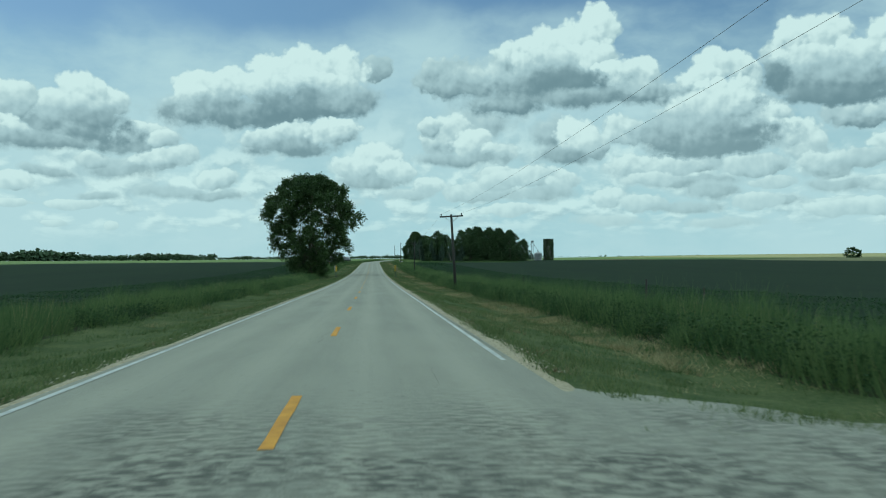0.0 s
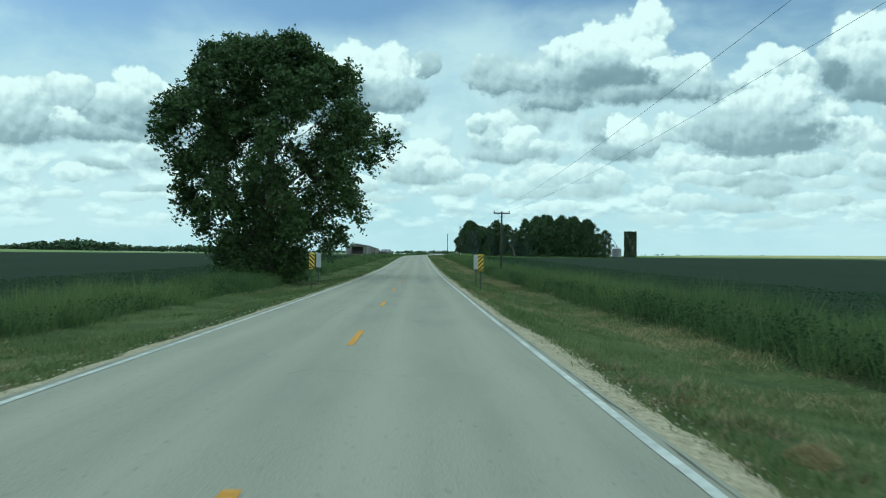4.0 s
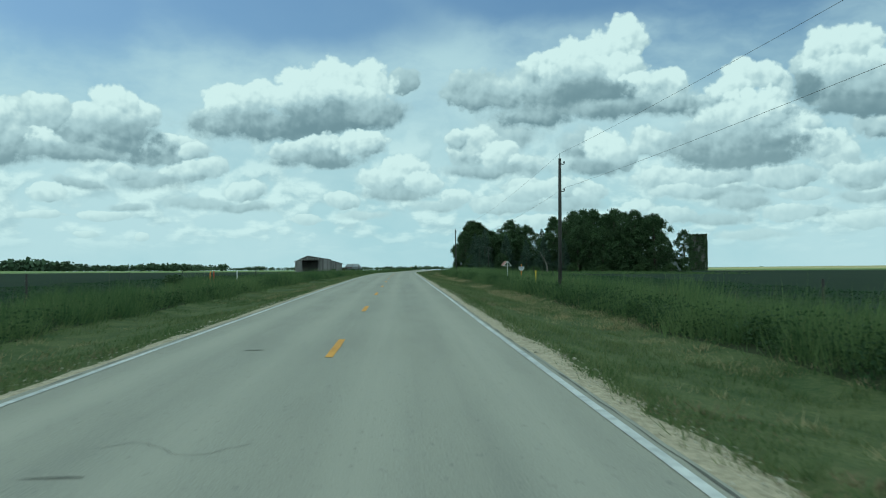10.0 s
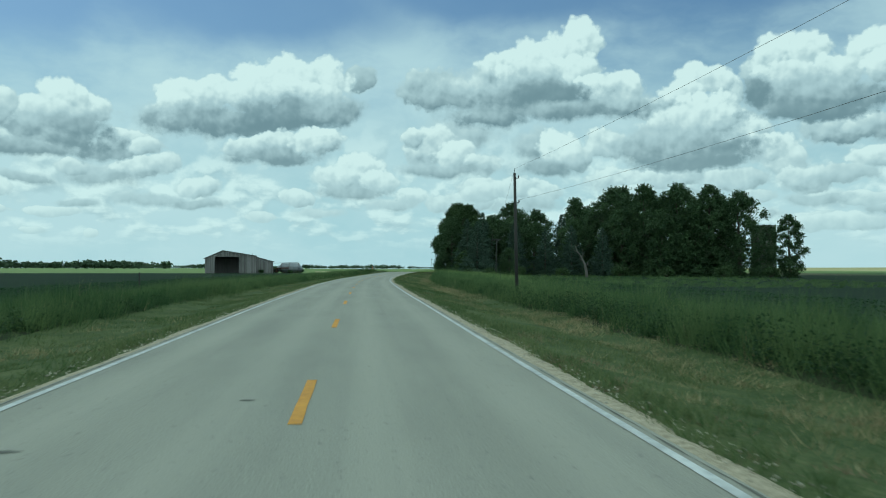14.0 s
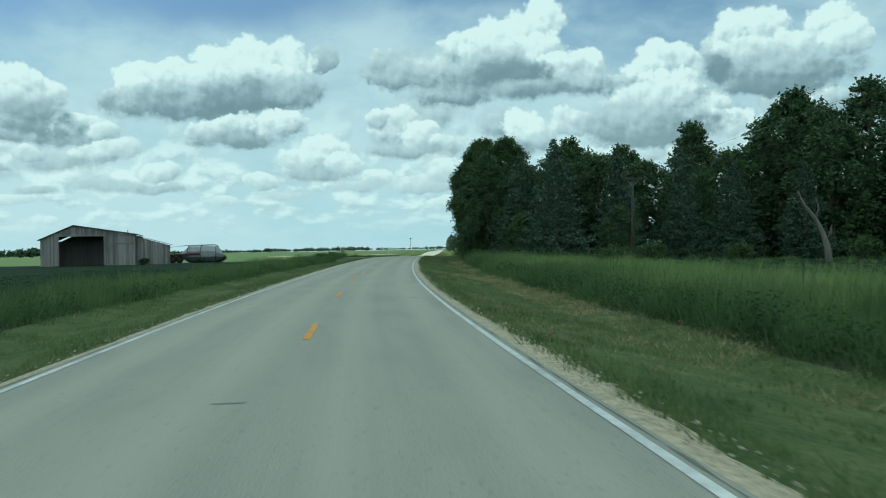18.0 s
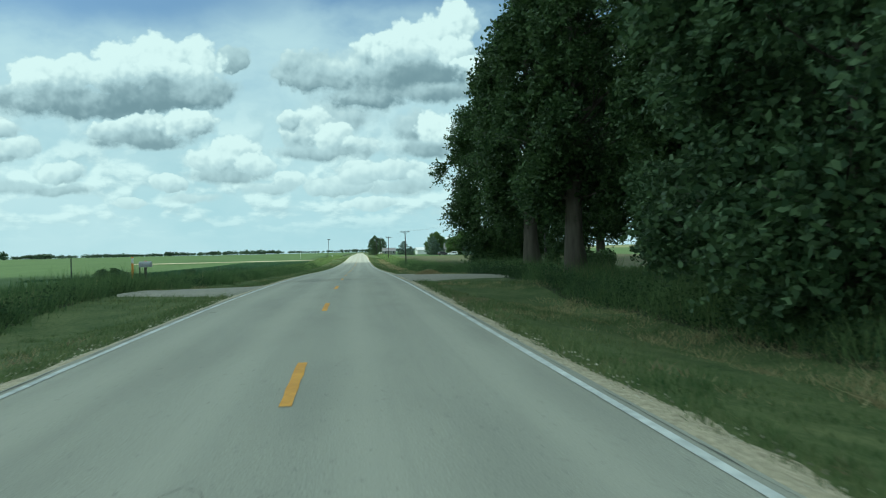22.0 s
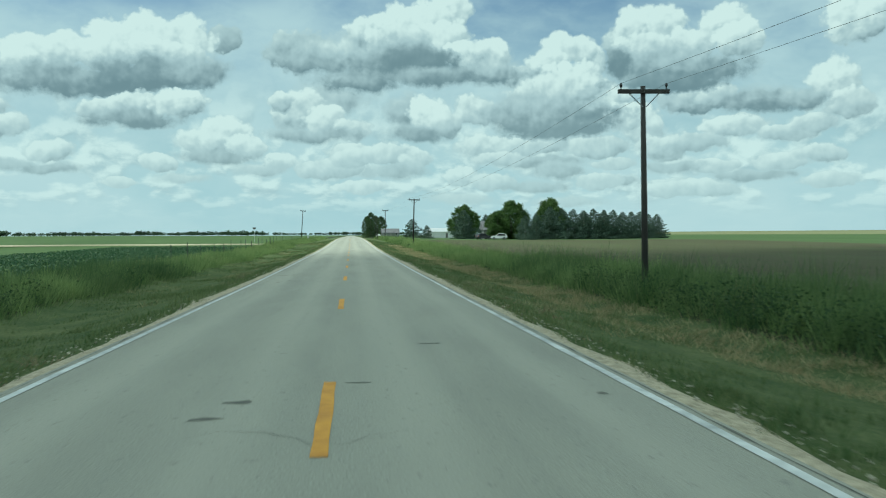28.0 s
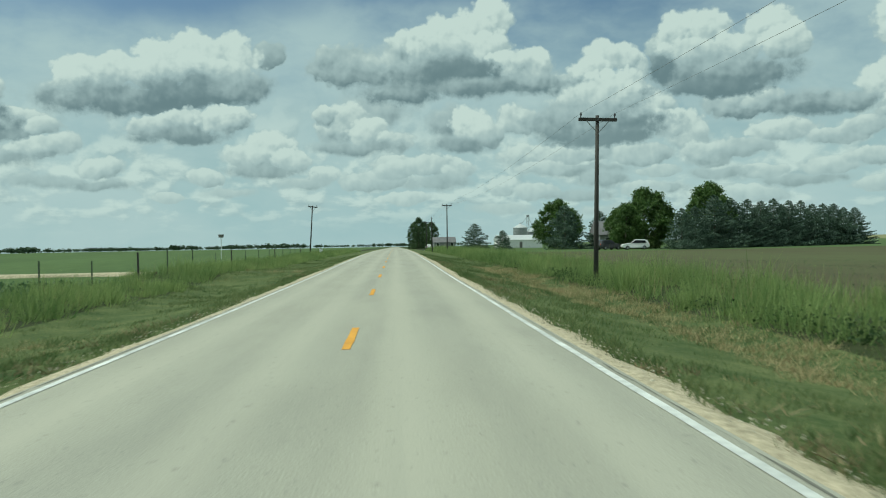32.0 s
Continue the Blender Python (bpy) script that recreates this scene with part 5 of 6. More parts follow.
for nm, pts, y0 in (("roof_slope", ((-.35, 3.72), (4.3, 5.80)), -.35), ("roof_slope", ((4.3, 5.80), (W + .1, 4.46)), -.35), ("lean_to_roof", ((W + .02, 4.18), (W + LEAN + .35, 2.98)), .05)):
    bm = bmesh.new()
    (xa, za), (xb, zb) = pts
    vs = []
    for y in (y0, DEEP + .3):
        for x, z in ((xa, za), (xb, zb)):
            for t in (0, .07):
                vs.append(bm.verts.new((x, y, z + t)))
    for f in ((0, 2, 6, 4), (1, 5, 7, 3), (0, 1, 3, 2), (4, 6, 7, 5), (0, 4, 5, 1), (2, 3, 7, 6)):
        bm.faces.new([vs[i] for i in f])
    part(nm, bm, M_CONC, barn_ob)
gable = [(0.12, 3.6), (4.3, 5.7), (W - .05, 4.4), (W - .05, 3.6)]
bm = bmesh.new()
f0, f1 = [[bm.verts.new((x, y, z)) for x, z in gable] for y in (DEEP - .09, DEEP - .03)]
bm.faces.new(f0)
bm.faces.new(f1[::-1])
for i in range(4):
    bm.faces.new((f0[(i + 1) % 4], f0[i], f1[i], f1[(i + 1) % 4]))
part("gable_end", bm, M_BOARD, barn_ob)
part("inner_partition", boxed(.3, W - .2, DEEP * .55, DEEP * .55 + .08, 0, 3.7), M_BOARD, barn_ob)


# ---- far woods and scattered far trees ----
def far_woods(name, seed, runs, mat, label):
    """Distant wood edges: uneven heaps of foliage in long rows. Runs: x0, y0, x1, y1, height, number of trees."""
    rng = np.random.default_rng(seed)
    cs, sz = [], []
    for x0, y0, x1, y1, h, n in runs:
        t = rng.random(n)
        hh = h * rng.uniform(.55, 1.15, n) * (.75 + .35 * np.sin(t * 23 + seed) * np.sin(t * 7))
        for k in range(n):
            m = 26
            o = rng.normal(0, 1, (m, 3))
            o /= np.linalg.norm(o, axis=1)[:, None]
            o *= rng.random((m, 1)) ** .4
            c = np.array([x0 + (x1 - x0) * t[k], y0 + (y1 - y0) * t[k], 1.0 + hh[k] * .42]) + o * np.array([hh[k] * .62, hh[k] * .62, hh[k] * .5])
            cs.append(c)
            sz.append(rng.uniform(.26, .5, m) * hh[k])
    c = np.concatenate(cs)
    return tagged(new(name, leaf_mesh(name, c, np.concatenate(sz), .1, mat, seed, .8)), label, "woods", kind="stuff")


# Leaf colour lightened, so the haze of distance is painted into the woods.
M_FARWOOD = material("hazed_distant_woods", (.060, .095, .060), (.115, .165, .105), .05, .95, 0, .6, per_piece=-.5, spec=.05)
far_woods("far_woods_west", 71, ((-1700, 300, -1500, 2400, 24, 1000), (-1500, 1500, -420, 2300, 23, 1000), (-900, 2300, 500, 2700, 10, 800), (-420, 2000, 60, 2200, 8, 240), (-1300, 700, -900, 900, 12, 40)), M_FARWOOD, "distant line of woods along the horizon")
far_woods("far_woods_east", 72, ((500, 2500, 1500, 2300, 7, 70), (1250, 1900, 2000, 1300, 9, 60), (600, 960, 690, 930, 8, 5), (1500, 2300, 2500, 1700, 8, 60)), M_FARWOOD, "thin distant tree line along the horizon")
far_a = broadleaf(81, 9.5, 5.5, 2600, .9, M_LEAF_D, "field_tree", "lone dark tree far out in the fields", GROVE_FORM, .1, 30, .3)
far_a.matrix_basis = Matrix.LocRotScale((329, 560, -1.5), None, (1.3, 1.3, .95))
for x, y, sc in ((356, 551, 1.15), (620, 900, 1.0), (640, 905, .8), (-640, 1180, 1.0), (-560, 1250, .8)):
    ob = copy_thing(far_a, Matrix())
    ob.matrix_basis = Matrix.LocRotScale((x, y, -1.5), Euler((0, 0, x)), (sc, sc, sc))


M_WEED_L = material("leafy_weeds", (.050, .105, .040), (.150, .215, .085), .4, .7, 0, .6, per_piece=-.35, through_leaf=.3, spec=.2)
M_DEADGRASS = material("flattened_dead_grass", (.16, .125, .075), (.33, .27, .17), .6, .9, 0, .6, per_piece=-.4, spec=.1)


# ---- grass, weeds and crops ----
def blades(name, n, s_rng, lat_fun, height, width, mat, seed, label, lean=.35, keep=None, base_dz=-.02, tuft=30, spread=.2):
    """Grass rooted on the ground in domed tufts that lean outwards, each blade one bent triangle."""
    rng = np.random.default_rng(seed)
    m = max(n // tuft, 1)
    ts = rng.uniform(*s_rng, m)
    tl = lat_fun(rng, m, ts)
    patch = .5 + .24 * wobble(ts, tl * 2, 3.7, seed) + .16 * wobble(ts, tl * 2, 1.3, seed + 2) + rng.normal(0, .16, m)
    ok = np.ones(m, bool)
    for s0, s1, sd, reach in ENTRIES:
        ok &= ~((ts > s0 + 4) & (ts < s1 - 1.5) & (tl * sd > 0) & (np.abs(tl) < reach * .5))
    if keep is not None:
        ok &= keep(ts, tl, rng, patch)
    ts, tl, patch = ts[ok], tl[ok], patch[ok]
    m = len(ts)
    n = m * tuft
    who = np.repeat(np.arange(m), tuft)
    size = rng.uniform(.6, 1.5, m) * spread
    ds, dl = rng.normal(0, 1, n) * size[who], rng.normal(0, 1, n) * size[who]
    s, l = ts[who] + ds, tl[who] + dl
    x, y = plan(s, l)
    z = ground_height(s, l) + base_dz
    far_out = np.hypot(ds, dl) / (size[who] * 2)
    h = height * rng.uniform(.6, 1.2, n) * np.clip(.4 + patch * .9, .3, 1.7)[who] * np.clip(1.15 - .55 * far_out, .3, 1.2)
    a = rng.uniform(0, math.tau, n)
    w = width * rng.uniform(.6, 1.4, n)
    dx, dy = np.cos(a) * w / 2, np.sin(a) * w / 2
    k = rng.normal(0, lean, (n, 2)) * h[:, None] + np.array([[.10, .04]]) * h[:, None]
    k = k + np.stack([dl, ds], -1) / (spread * 2) * h[:, None] * .30
    co = np.stack([np.stack([x - dx, y - dy, z], -1), np.stack([x + dx, y + dy, z], -1), np.stack([x + k[:, 0], y + k[:, 1], z + h], -1)], 1)
    me = quick_mesh(name, co.reshape(-1).astype(np.float32), np.arange(3 * n), 3, mat)
    return tagged(new(name, me), label, "grass", kind="stuff")


def band(lo, hi, side):
    return lambda rng, n, s: side * (lo + (hi - lo) * rng.random(n))


def skew(lo, hi, side, p):
    return lambda rng, n, s: side * (lo + (hi - lo) * rng.random(n) ** p)


def grove_shade(s, l, rng, patch):
    return ~((s > 500) & (s < 600) & (l > 9.5) & (rng.random(len(s)) < .35))


def straw_places(s, l, rng, patch):
    return wobble(s, l * 2, 9.3, 1.0) + rng.normal(0, .5, len(s)) > -.55


def dry_places(s, l, rng, patch):
    return wobble(s, l * 2, 5.3, 4.0) + rng.normal(0, .5, len(s)) > .2


blades("short_grass", 460000, (2, 840), skew(3.80, 9.0, 1, 1.1), .16, .017, M_BLADE, 101, "short mown verge grass with dry patches", .4, None, -.02, 22, .17)
blades("short_grass", 355000, (-2, 840), skew(3.7, 9.0, -1, 1.1), .16, .017, M_BLADE, 102, "short mown verge grass with dry patches", .4, None, -.02, 22, .17)
blades("edge_tufts", 190000, (2, 780), lambda r, n, s: np.where(r.random(n) < .55, 1, -1) * (3.46 + .75 * r.random(n) ** .8), .17, .018, M_BLADE, 103, "low ragged grass creeping over the gravel edge", .5, None, .03, 10, .08)
blades("tall_grass", 370000, (0, 690), skew(9.2, 13.4, 1, 1.5), 1.12, .026, M_BLADE_T, 104, "tall unmown roadside grass in dense clumps", .26, grove_shade, -.02, 60, .30)
blades("tall_grass", 310000, (-4, 690), skew(8.9, 13.6, -1, 1.4), .92, .026, M_BLADE_T, 105, "tall unmown roadside grass in dense clumps", .26, None, -.02, 60, .30)
# Brightened tall grass, before the grove and along the sunlit end of the road.
blades("brome_grass", 70000, (425, 506), lambda r, n, s: 11.5 + 9 * r.random(n) ** 1.3, .95, .03, M_BLADE_BRIGHT, 116, "brightened green tall grass before the dark grove", .3, None, -.02, 60, .32)
blades("brome_grass", 130000, (640, 960), skew(9.2, 13.2, 1, 1.5), .95, .028, M_BLADE_BRIGHT, 114, "tall grass in a dense bank, sunlight put into its colour", .3, None, -.02, 60, .30)
blades("brome_grass", 110000, (640, 960), skew(8.9, 13.4, -1, 1.4), .78, .028, M_BLADE_BRIGHT, 115, "tall grass along the field fence, sunlight put into its colour", .3, None, -.02, 60, .30)
blades("dry_stems", 150000, (0, 630), band(7.1, 9.2, 1), .19, .020, M_STRAW, 106, "dry straw-coloured grass flattened in the ditch", .9, straw_places, -.02, 30, .24)
blades("dry_stems", 60000, (0, 780), band(4.6, 7.2, 1), .17, .017, M_STRAW, 113, "dry straw-coloured grass on the verge", .7, dry_places, -.02, 30, .2)
blades("dry_stems", 50000, (0, 800), band(4.4, 8.4, -1), .17, .017, M_STRAW, 107, "dry straw-coloured grass on the verge", .7, dry_places, -.02, 30, .22)
blades("dead_tufts", 90000, (0, 800), lambda r, n, s: np.where(r.random(n) < .7, 1, -1) * (3.75 + 1.0 * r.random(n) ** 1.3), .15, .020, M_DEADGRASS, 112, "flattened brown grass beside the gravel", .9, dry_places, -.01, 26, .16)
blades("seed_heads", 26000, (0, 800), lambda r, n, s: np.where(r.random(n) < .55, 1, -1) * (9.2 + 4.2 * r.random(n)), 0.95, .015, M_SEED, 108, "pale grass seed heads above the tall grass", .14, None, -.02, 8, .3)
blades("pasture_grass", 60000, (380, 500), lambda r, n, s: 12 + 60 * r.random(n) ** 1.6, .42, .05, M_BLADE_T, 109, "rough tall pasture grass before the grove", .3, lambda s, l, r, p: (l < 20) | (s > 400))
blades("lawn_grass", 30000, (530, 620), lambda r, n, s: 12.5 + 22 * r.random(n), .3, .04, M_BLADE_T, 110, "rough shaded grass under the roadside trees", .3)
blades("dry_stems", 55000, (640, 800), band(6.6, 8.9, 1), .20, .02, M_STRAW, 111, "dry straw-coloured grass in the sunlit ditch", .7)


def weeds(name, n, s_rng, lats, size, mat, seed, label, spread=.5, rise=.25, thin=.1, m=24):
    """Broad-leaved weeds in low mounds."""
    rng = np.random.default_rng(seed)
    s, l = rng.uniform(*s_rng, n), rng.uniform(*lats, n)
    ok = wobble(s, l * 2, 4.1, seed) + rng.normal(0, .4, n) > thin
    s, l = s[ok], l[ok]
    S, L = np.repeat(s, m), np.repeat(l, m)
    r = rng.random(len(S)) ** .5 * spread
    a = rng.uniform(0, math.tau, len(S))
    x, y = plan(S, L)
    z = ground_height(S, L) + (1 - (r / spread) ** 2) * rng.uniform(.1, 1.0, len(S)) * rise
    c = np.stack([x + np.cos(a) * r, y + np.sin(a) * r, z], -1)
    return tagged(new(name, leaf_mesh(name, c, rng.uniform(.6, 1.3, len(S)) * size, .1, mat, seed, .7)), label, "weeds", kind="stuff")


# Dark weeds line the bank's foot, their colour standing in for its shade.
weeds("ditch_weeds", 13000, (0, 675), (9.15, 9.9), .095, M_SHADE_WEED, 121, "broad-leaved weeds, dark as the shaded face of the grass bank", .42, .92, -2.0, 16)
weeds("ditch_weeds", 8500, (0, 690), (-9.7, -9.0), .105, M_SHADE_WEED, 122, "broad-leaved verge weeds, leaf colour darkened for the bank's shade", .42, .70, -.55, 14)


weeds("ditch_weeds", 700, (675, 800), (9.2, 9.8), .095, M_SHADE_WEED, 125, "broad-leaved weeds, darkened for the shade at the grass bank's foot", .42, .45, -.2, 16)
weeds("field_edge_weeds", 4200, (0, 780), (9.4, 12.6), .065, M_WEED_L, 123, "leafy weeds mixed through the tall grass", .5, .72)
weeds("field_edge_weeds", 3400, (0, 780), (-12.8, -8.9), .065, M_WEED_L, 124, "leafy weeds mixed through the tall grass", .5, .66)


def crop(name, s_rng, lats, row, gap, size, mat, seed, label, lift=3.0):
    """Young crop in rows along the road, a few leaves a plant."""
    rng = np.random.default_rng(seed)
    rows = np.arange(lats[0], lats[1], row)
    ss = np.arange(s_rng[0], s_rng[1], gap)
    S, L = [q.reshape(-1) for q in np.meshgrid(ss, rows)]
    S, L = S + rng.normal(0, gap * .3, S.shape), L + rng.normal(0, .06, L.shape)
    m = 3
    S, L = np.repeat(S, m), np.repeat(L, m)
    x, y = plan(S, L)
    c = np.stack([x + rng.normal(0, .14, len(S)), y + rng.normal(0, .14, len(S)), ground_height(S, L) + rng.uniform(.03, .30, len(S)) * size * lift], -1)
    return tagged(new(name, leaf_mesh(name, c, rng.uniform(.7, 1.4, len(S)) * size, -.1, mat, seed, .6)), label, "crop", kind="stuff")


crop("soybean_rows", (0, 470), (13.0, 30), .76, .40, .13, M_SOY, 131, "young dark green soybean rows beyond the verge", 2.0)
crop("soybean_rows", (0, 500), (-30, -13.4), .76, .40, .13, M_SOY, 132, "young dark green soybean rows beyond the verge", 2.0)
crop("corn_rows", (600, 776), (-36, -13.8), .76, .34, .20, M_CORN, 133, "young blue-green corn rows beyond the fence")
crop("sprout_rows", (610, 800), (14.5, 34), .76, .6, .05, M_CORN, 134, "sparse green sprouts in brown planted soil")


# ---- loose stones on the gravel shoulders ----
def stones(n, side, seed):
    rng = np.random.default_rng(seed)
    s, l = rng.uniform(18 if side > 0 else -2, 760, n), ROAD_HALF + .02 + rng.random(n) ** .8 * .62
    x, y = plan(s, l * side)
    z = road_z(s) - .045 - np.clip(l - ROAD_HALF - .12, 0, 1) * .10
    r = rng.uniform(.008, .024, n) * np.where(rng.random(n) < .05, 1.7, 1)
    spin = rng.uniform(0, math.tau, n)
    unit = np.array([[1, 0, 0], [0, 1, 0], [-1, 0, 0], [0, -1, 0], [0, 0, .8], [0, 0, -.6]], float)
    face = np.array([[0, 1, 4], [1, 2, 4], [2, 3, 4], [3, 0, 4], [1, 0, 5], [2, 1, 5], [3, 2, 5], [0, 3, 5]])
    u = unit[None] * rng.uniform(.6, 1.25, (n, 6, 1))
    c, q = np.cos(spin)[:, None], np.sin(spin)[:, None]
    v = np.stack([u[:, :, 0] * c - u[:, :, 1] * q, u[:, :, 0] * q + u[:, :, 1] * c, u[:, :, 2]], -1) * r[:, None, None]
    v += np.stack([x, y, z + r * .3], -1)[:, None]
    loops = (face[None] + (np.arange(n) * 6)[:, None, None]).reshape(-1)
    me = quick_mesh("loose_stones", v.reshape(-1).astype(np.float32), loops, 3, M_STONE)
    return tagged(new("loose_stones", me), "loose pale limestone chips along the pavement edge", "gravel", kind="stuff")


M_STONE = material("limestone_chip", (.24, .225, .17), (.66, .62, .50), 6, .95, 0, .6, per_piece=-.5, spec=.2)
stones(16000, 1, 141)
stones(11000, -1, 142)


# ---- fences, posts and markers ----
def fence_post(height, mat, label, steel=False):
    root = thing("fence_post", Matrix(), label, "fence post")
    bm = bmesh.new()
    if steel:
        box(bm, -.03, .03, -.012, .012, -.3, height, None)
        box(bm, -.008, .008, -.035, .012, -.3, height, None)
    else:
        tube(bm, [(0, 0, -.3), (.01, 0, height * .5), (.02, .01, height - .03), (.02, .01, height)], [.055, .05, .047, .036], 8)
    part("post", bm, mat, root)
    if not steel:
        part("staple", boxed(.045, .06, -.02, .02, height - .3, height - .27), M_STEEL, root)
    return root


fp_w = fence_post(1.35, M_POLE, "thin weathered wooden fence post in tall grass")
fp_s = fence_post(1.45, M_POST, "dark steel T-post in a field fence", True)
place(fp_w, 596, -13.9, .3)
place(fp_s, 702, -12.4, .2)
prng = random.Random(9)
for k in range(1, 25):
    src = fp_w if k % 4 == 0 else fp_s
    ob = plant(src, 702 + k * 6.2 + prng.uniform(-.6, .6), -12.4 + prng.uniform(-.15, .15), prng.uniform(0, 3), prng.uniform(.9, 1.12), group="field fence")
for s, l in ((603, -13.8), (611, -13.6), (616.6, -13.7), (210.2, 13.2), (226.5, 14.4), (235, 14.6), (247.7, 14.9), (258.7, 15.2), (310.2, 15.4), (315.2, 15.2), (322, 15.4),
             (232, -14.6), (242.2, -14.8), (268, -14.8), (281, -14.6), (292.9, -14.6), (324.6, -14.8), (75, 13.4), (81, 13.5), (36, 13.2), (43, 13.3), (404, 13.8), (440, 15.4), (378, -13.8), (402, -13.6), (545.5, -12.5), (560, -13.5), (562, -13.5)):
    plant(fp_w if s % 3 < 1.6 else fp_s, s, l, s, prng.uniform(.85, 1.1), group="roadside posts")


def marker_post(mat, label, height=1.25, cap=None):
    root = thing("marker_post", Matrix(), label, "marker post")
    part("stake", boxed(-.05, .05, -.012, .012, -.3, height, .004), mat, root)
    if cap:
        part("cap", boxed(-.052, .052, -.015, .015, height - .3, height - .05, .003), cap, root)
    return root


place(marker_post(M_YEL, "yellow buried-cable marker post in the verge"), 289.1, 10.4, .1)
place(marker_post(M_ORANGE, "orange buried-cable marker post in the verge"), 298.2, -13.8, .1)
place(marker_post(M_RED, "faded red marker post in tall grass"), 301.3, -14.2, .2)
place(marker_post(M_WHITE, "white marker post in tall grass"), 306.4, -13.3, .0)
place(marker_post(M_ORANGE, "orange marker stake beside a mailbox", 1.6, M_WHITE), 545.4, -9.7, .1)


def mailbox():
    root = thing("mailbox", Matrix(), "grey metal mailbox on a wooden post at the field entrance", "mailbox")
    part("post", boxed(-.05, .05, -.05, .05, -.3, 1.05, .006), M_POLE, root)
    bm = bmesh.new()
    prof = [(-.11, 1.06), (.11, 1.06)] + [(.11 * math.cos(a), 1.2 + .11 * math.sin(a)) for a in np.linspace(0, math.pi, 9)]
    r0, r1 = [[bm.verts.new((x, y, z)) for x, z in prof] for y in (-.26, .26)]
    for i in range(len(prof)):
        j = (i + 1) % len(prof)
        bm.faces.new((r0[i], r0[j], r1[j], r1[i]))
    bm.faces.new(r0[::-1])
    bm.faces.new(r1)
    part("box", bm, M_STEEL, root)
    part("door", boxed(-.10, .10, -.275, -.262, 1.07, 1.26, .004), M_SIGN_B, root)
    part("flag", boxed(.115, .125, -.05, .08, 1.2, 1.34, .002), M_RED, root)
    place(root, 546.6, -9.4, 1.4, 1.1)


mailbox()


def shield_marker():
    root = thing("marker_sign", Matrix(), "small white shield marker with blue bars on an orange post", "sign")
    part("post", boxed(-.045, .045, -.012, .012, -1.2, 1.5, .004), M_ORANGE, root)
    bm = bmesh.new()
    out = [(-.27, 1.28), (-.27, 1.12), (-.2, .98), (-.08, .88), (.08, .88), (.2, .98), (.27, 1.12), (.27, 1.28)]
    f0, f1 = [[bm.verts.new((x, y, z)) for x, z in out] for y in (-.03, -.016)]
    bm.faces.new(f0)
    bm.faces.new(f1[::-1])
    for i in range(8):
        j = (i + 1) % 8
        bm.faces.new((f0[j], f0[i], f1[i], f1[j]))
    board = part("board", bm, M_WHITE, root)
    for z, w in ((1.21, .2), (1.12, .19), (1.03, .13)):
        part("bar", boxed(-w, w, -.036, -.031, z - .018, z + .018), M_BLUE, board)
    place(root, 300.3, 11.0, 0, .85, .34)


shield_marker()


def aframe_marker():
    root = thing("aframe_marker", Matrix(), "white and red triangular aerial pipeline marker on a post", "marker")
    part("post", tube(bmesh.new(), [(0, 0, -2.0), (0, 0, 1.75)], [.035, .035], 8), M_WHITE, root)
    for x0, z0, x1, z1, m in ((-.55, 1.15, 0, 1.82, M_WHITE), (0, 1.82, .55, 1.15, M_WHITE), (-.55, 1.15, .55, 1.15, M_WHITE)):
        part("bar", tube(bmesh.new(), [(x0, -.05, z0), (x1, -.05, z1)], [.04, .04], 6), m, root)
    bm = bmesh.new()
    vs = [bm.verts.new(p) for p in ((-.50, .02, 1.2), (-.9, .75, 1.2), (-.35, .75, 1.84), (0, .02, 1.82), (-.50, .045, 1.2), (-.9, .775, 1.2), (-.35, .775, 1.84), (0, .045, 1.82))]
    for f in ((0, 1, 2, 3), (7, 6, 5, 4), (0, 4, 5, 1), (1, 5, 6, 2), (2, 6, 7, 3), (3, 7, 4, 0)):
        bm.faces.new([vs[i] for i in f])
    part("panel", bm, M_FADED, root, "faded red panel")
    place(root, 306.2, 10.6, 0, .62, .75)


aframe_marker()


def object_marker(s, lat, mirror, back):
    """Striped warning panel beside the culvert, or the plain back of one that faces the other way."""
    label = "bare aluminium back of a roadside warning panel" if back else "yellow and black striped warning panel on a steel post"
    root = thing("warning_panel", Matrix(), label, "road sign", "culvert warning panels")
    part("post", boxed(-.03, .03, .0, .03, -.3, 2.0, .004), M_POST, root)
    plate = part("plate", boxed(-.155, .155, -.012, -.004, 1.05, 1.98, .003), M_SIGN_B if back else M_SIGN_Y, root)
    if not back:
        for k in range(-1, 5):
            z = 1.05 + k * .235
            bm = bmesh.new()
            lo, hi = -.15, .15
            pts = []
            for x in (lo, hi):
                rise = (x - lo) * (-1.0 if mirror else 1.0) + (.30 if mirror else 0)
                for e in (0, .105):
                    pts.append((x, min(max(z + rise + e, 1.055), 1.975)))
            if max(p[1] for p in pts) - min(p[1] for p in pts) < .05:
                bm.free()
                continue
            v = [bm.verts.new((x, -.0165, q)) for x, q in (pts[0], pts[2], pts[3], pts[1])] + [bm.verts.new((x, -.0125, q)) for x, q in (pts[0], pts[2], pts[3], pts[1])]
            for f in ((0, 1, 2, 3), (7, 6, 5, 4), (0, 4, 5, 1), (1, 5, 6, 2), (2, 6, 7, 3), (3, 7, 4, 0)):
                bm.faces.new([v[i] for i in f])
            part("stripe", bm, M_SIGN_K, plate)
    place(root, s, lat, .06 if mirror else -.06, 1.0)
    root.location.z = float(road_z(s)) - .22
    part("footing", tube(bmesh.new(), [(0, .015, -.7), (0, .015, -.25)], [.05, .05], 6), M_POST, root)


object_marker(144.6, -5.0, True, False)
object_marker(142.3, 4.6, False, False)
object_marker(151.5, -5.42, True, True)
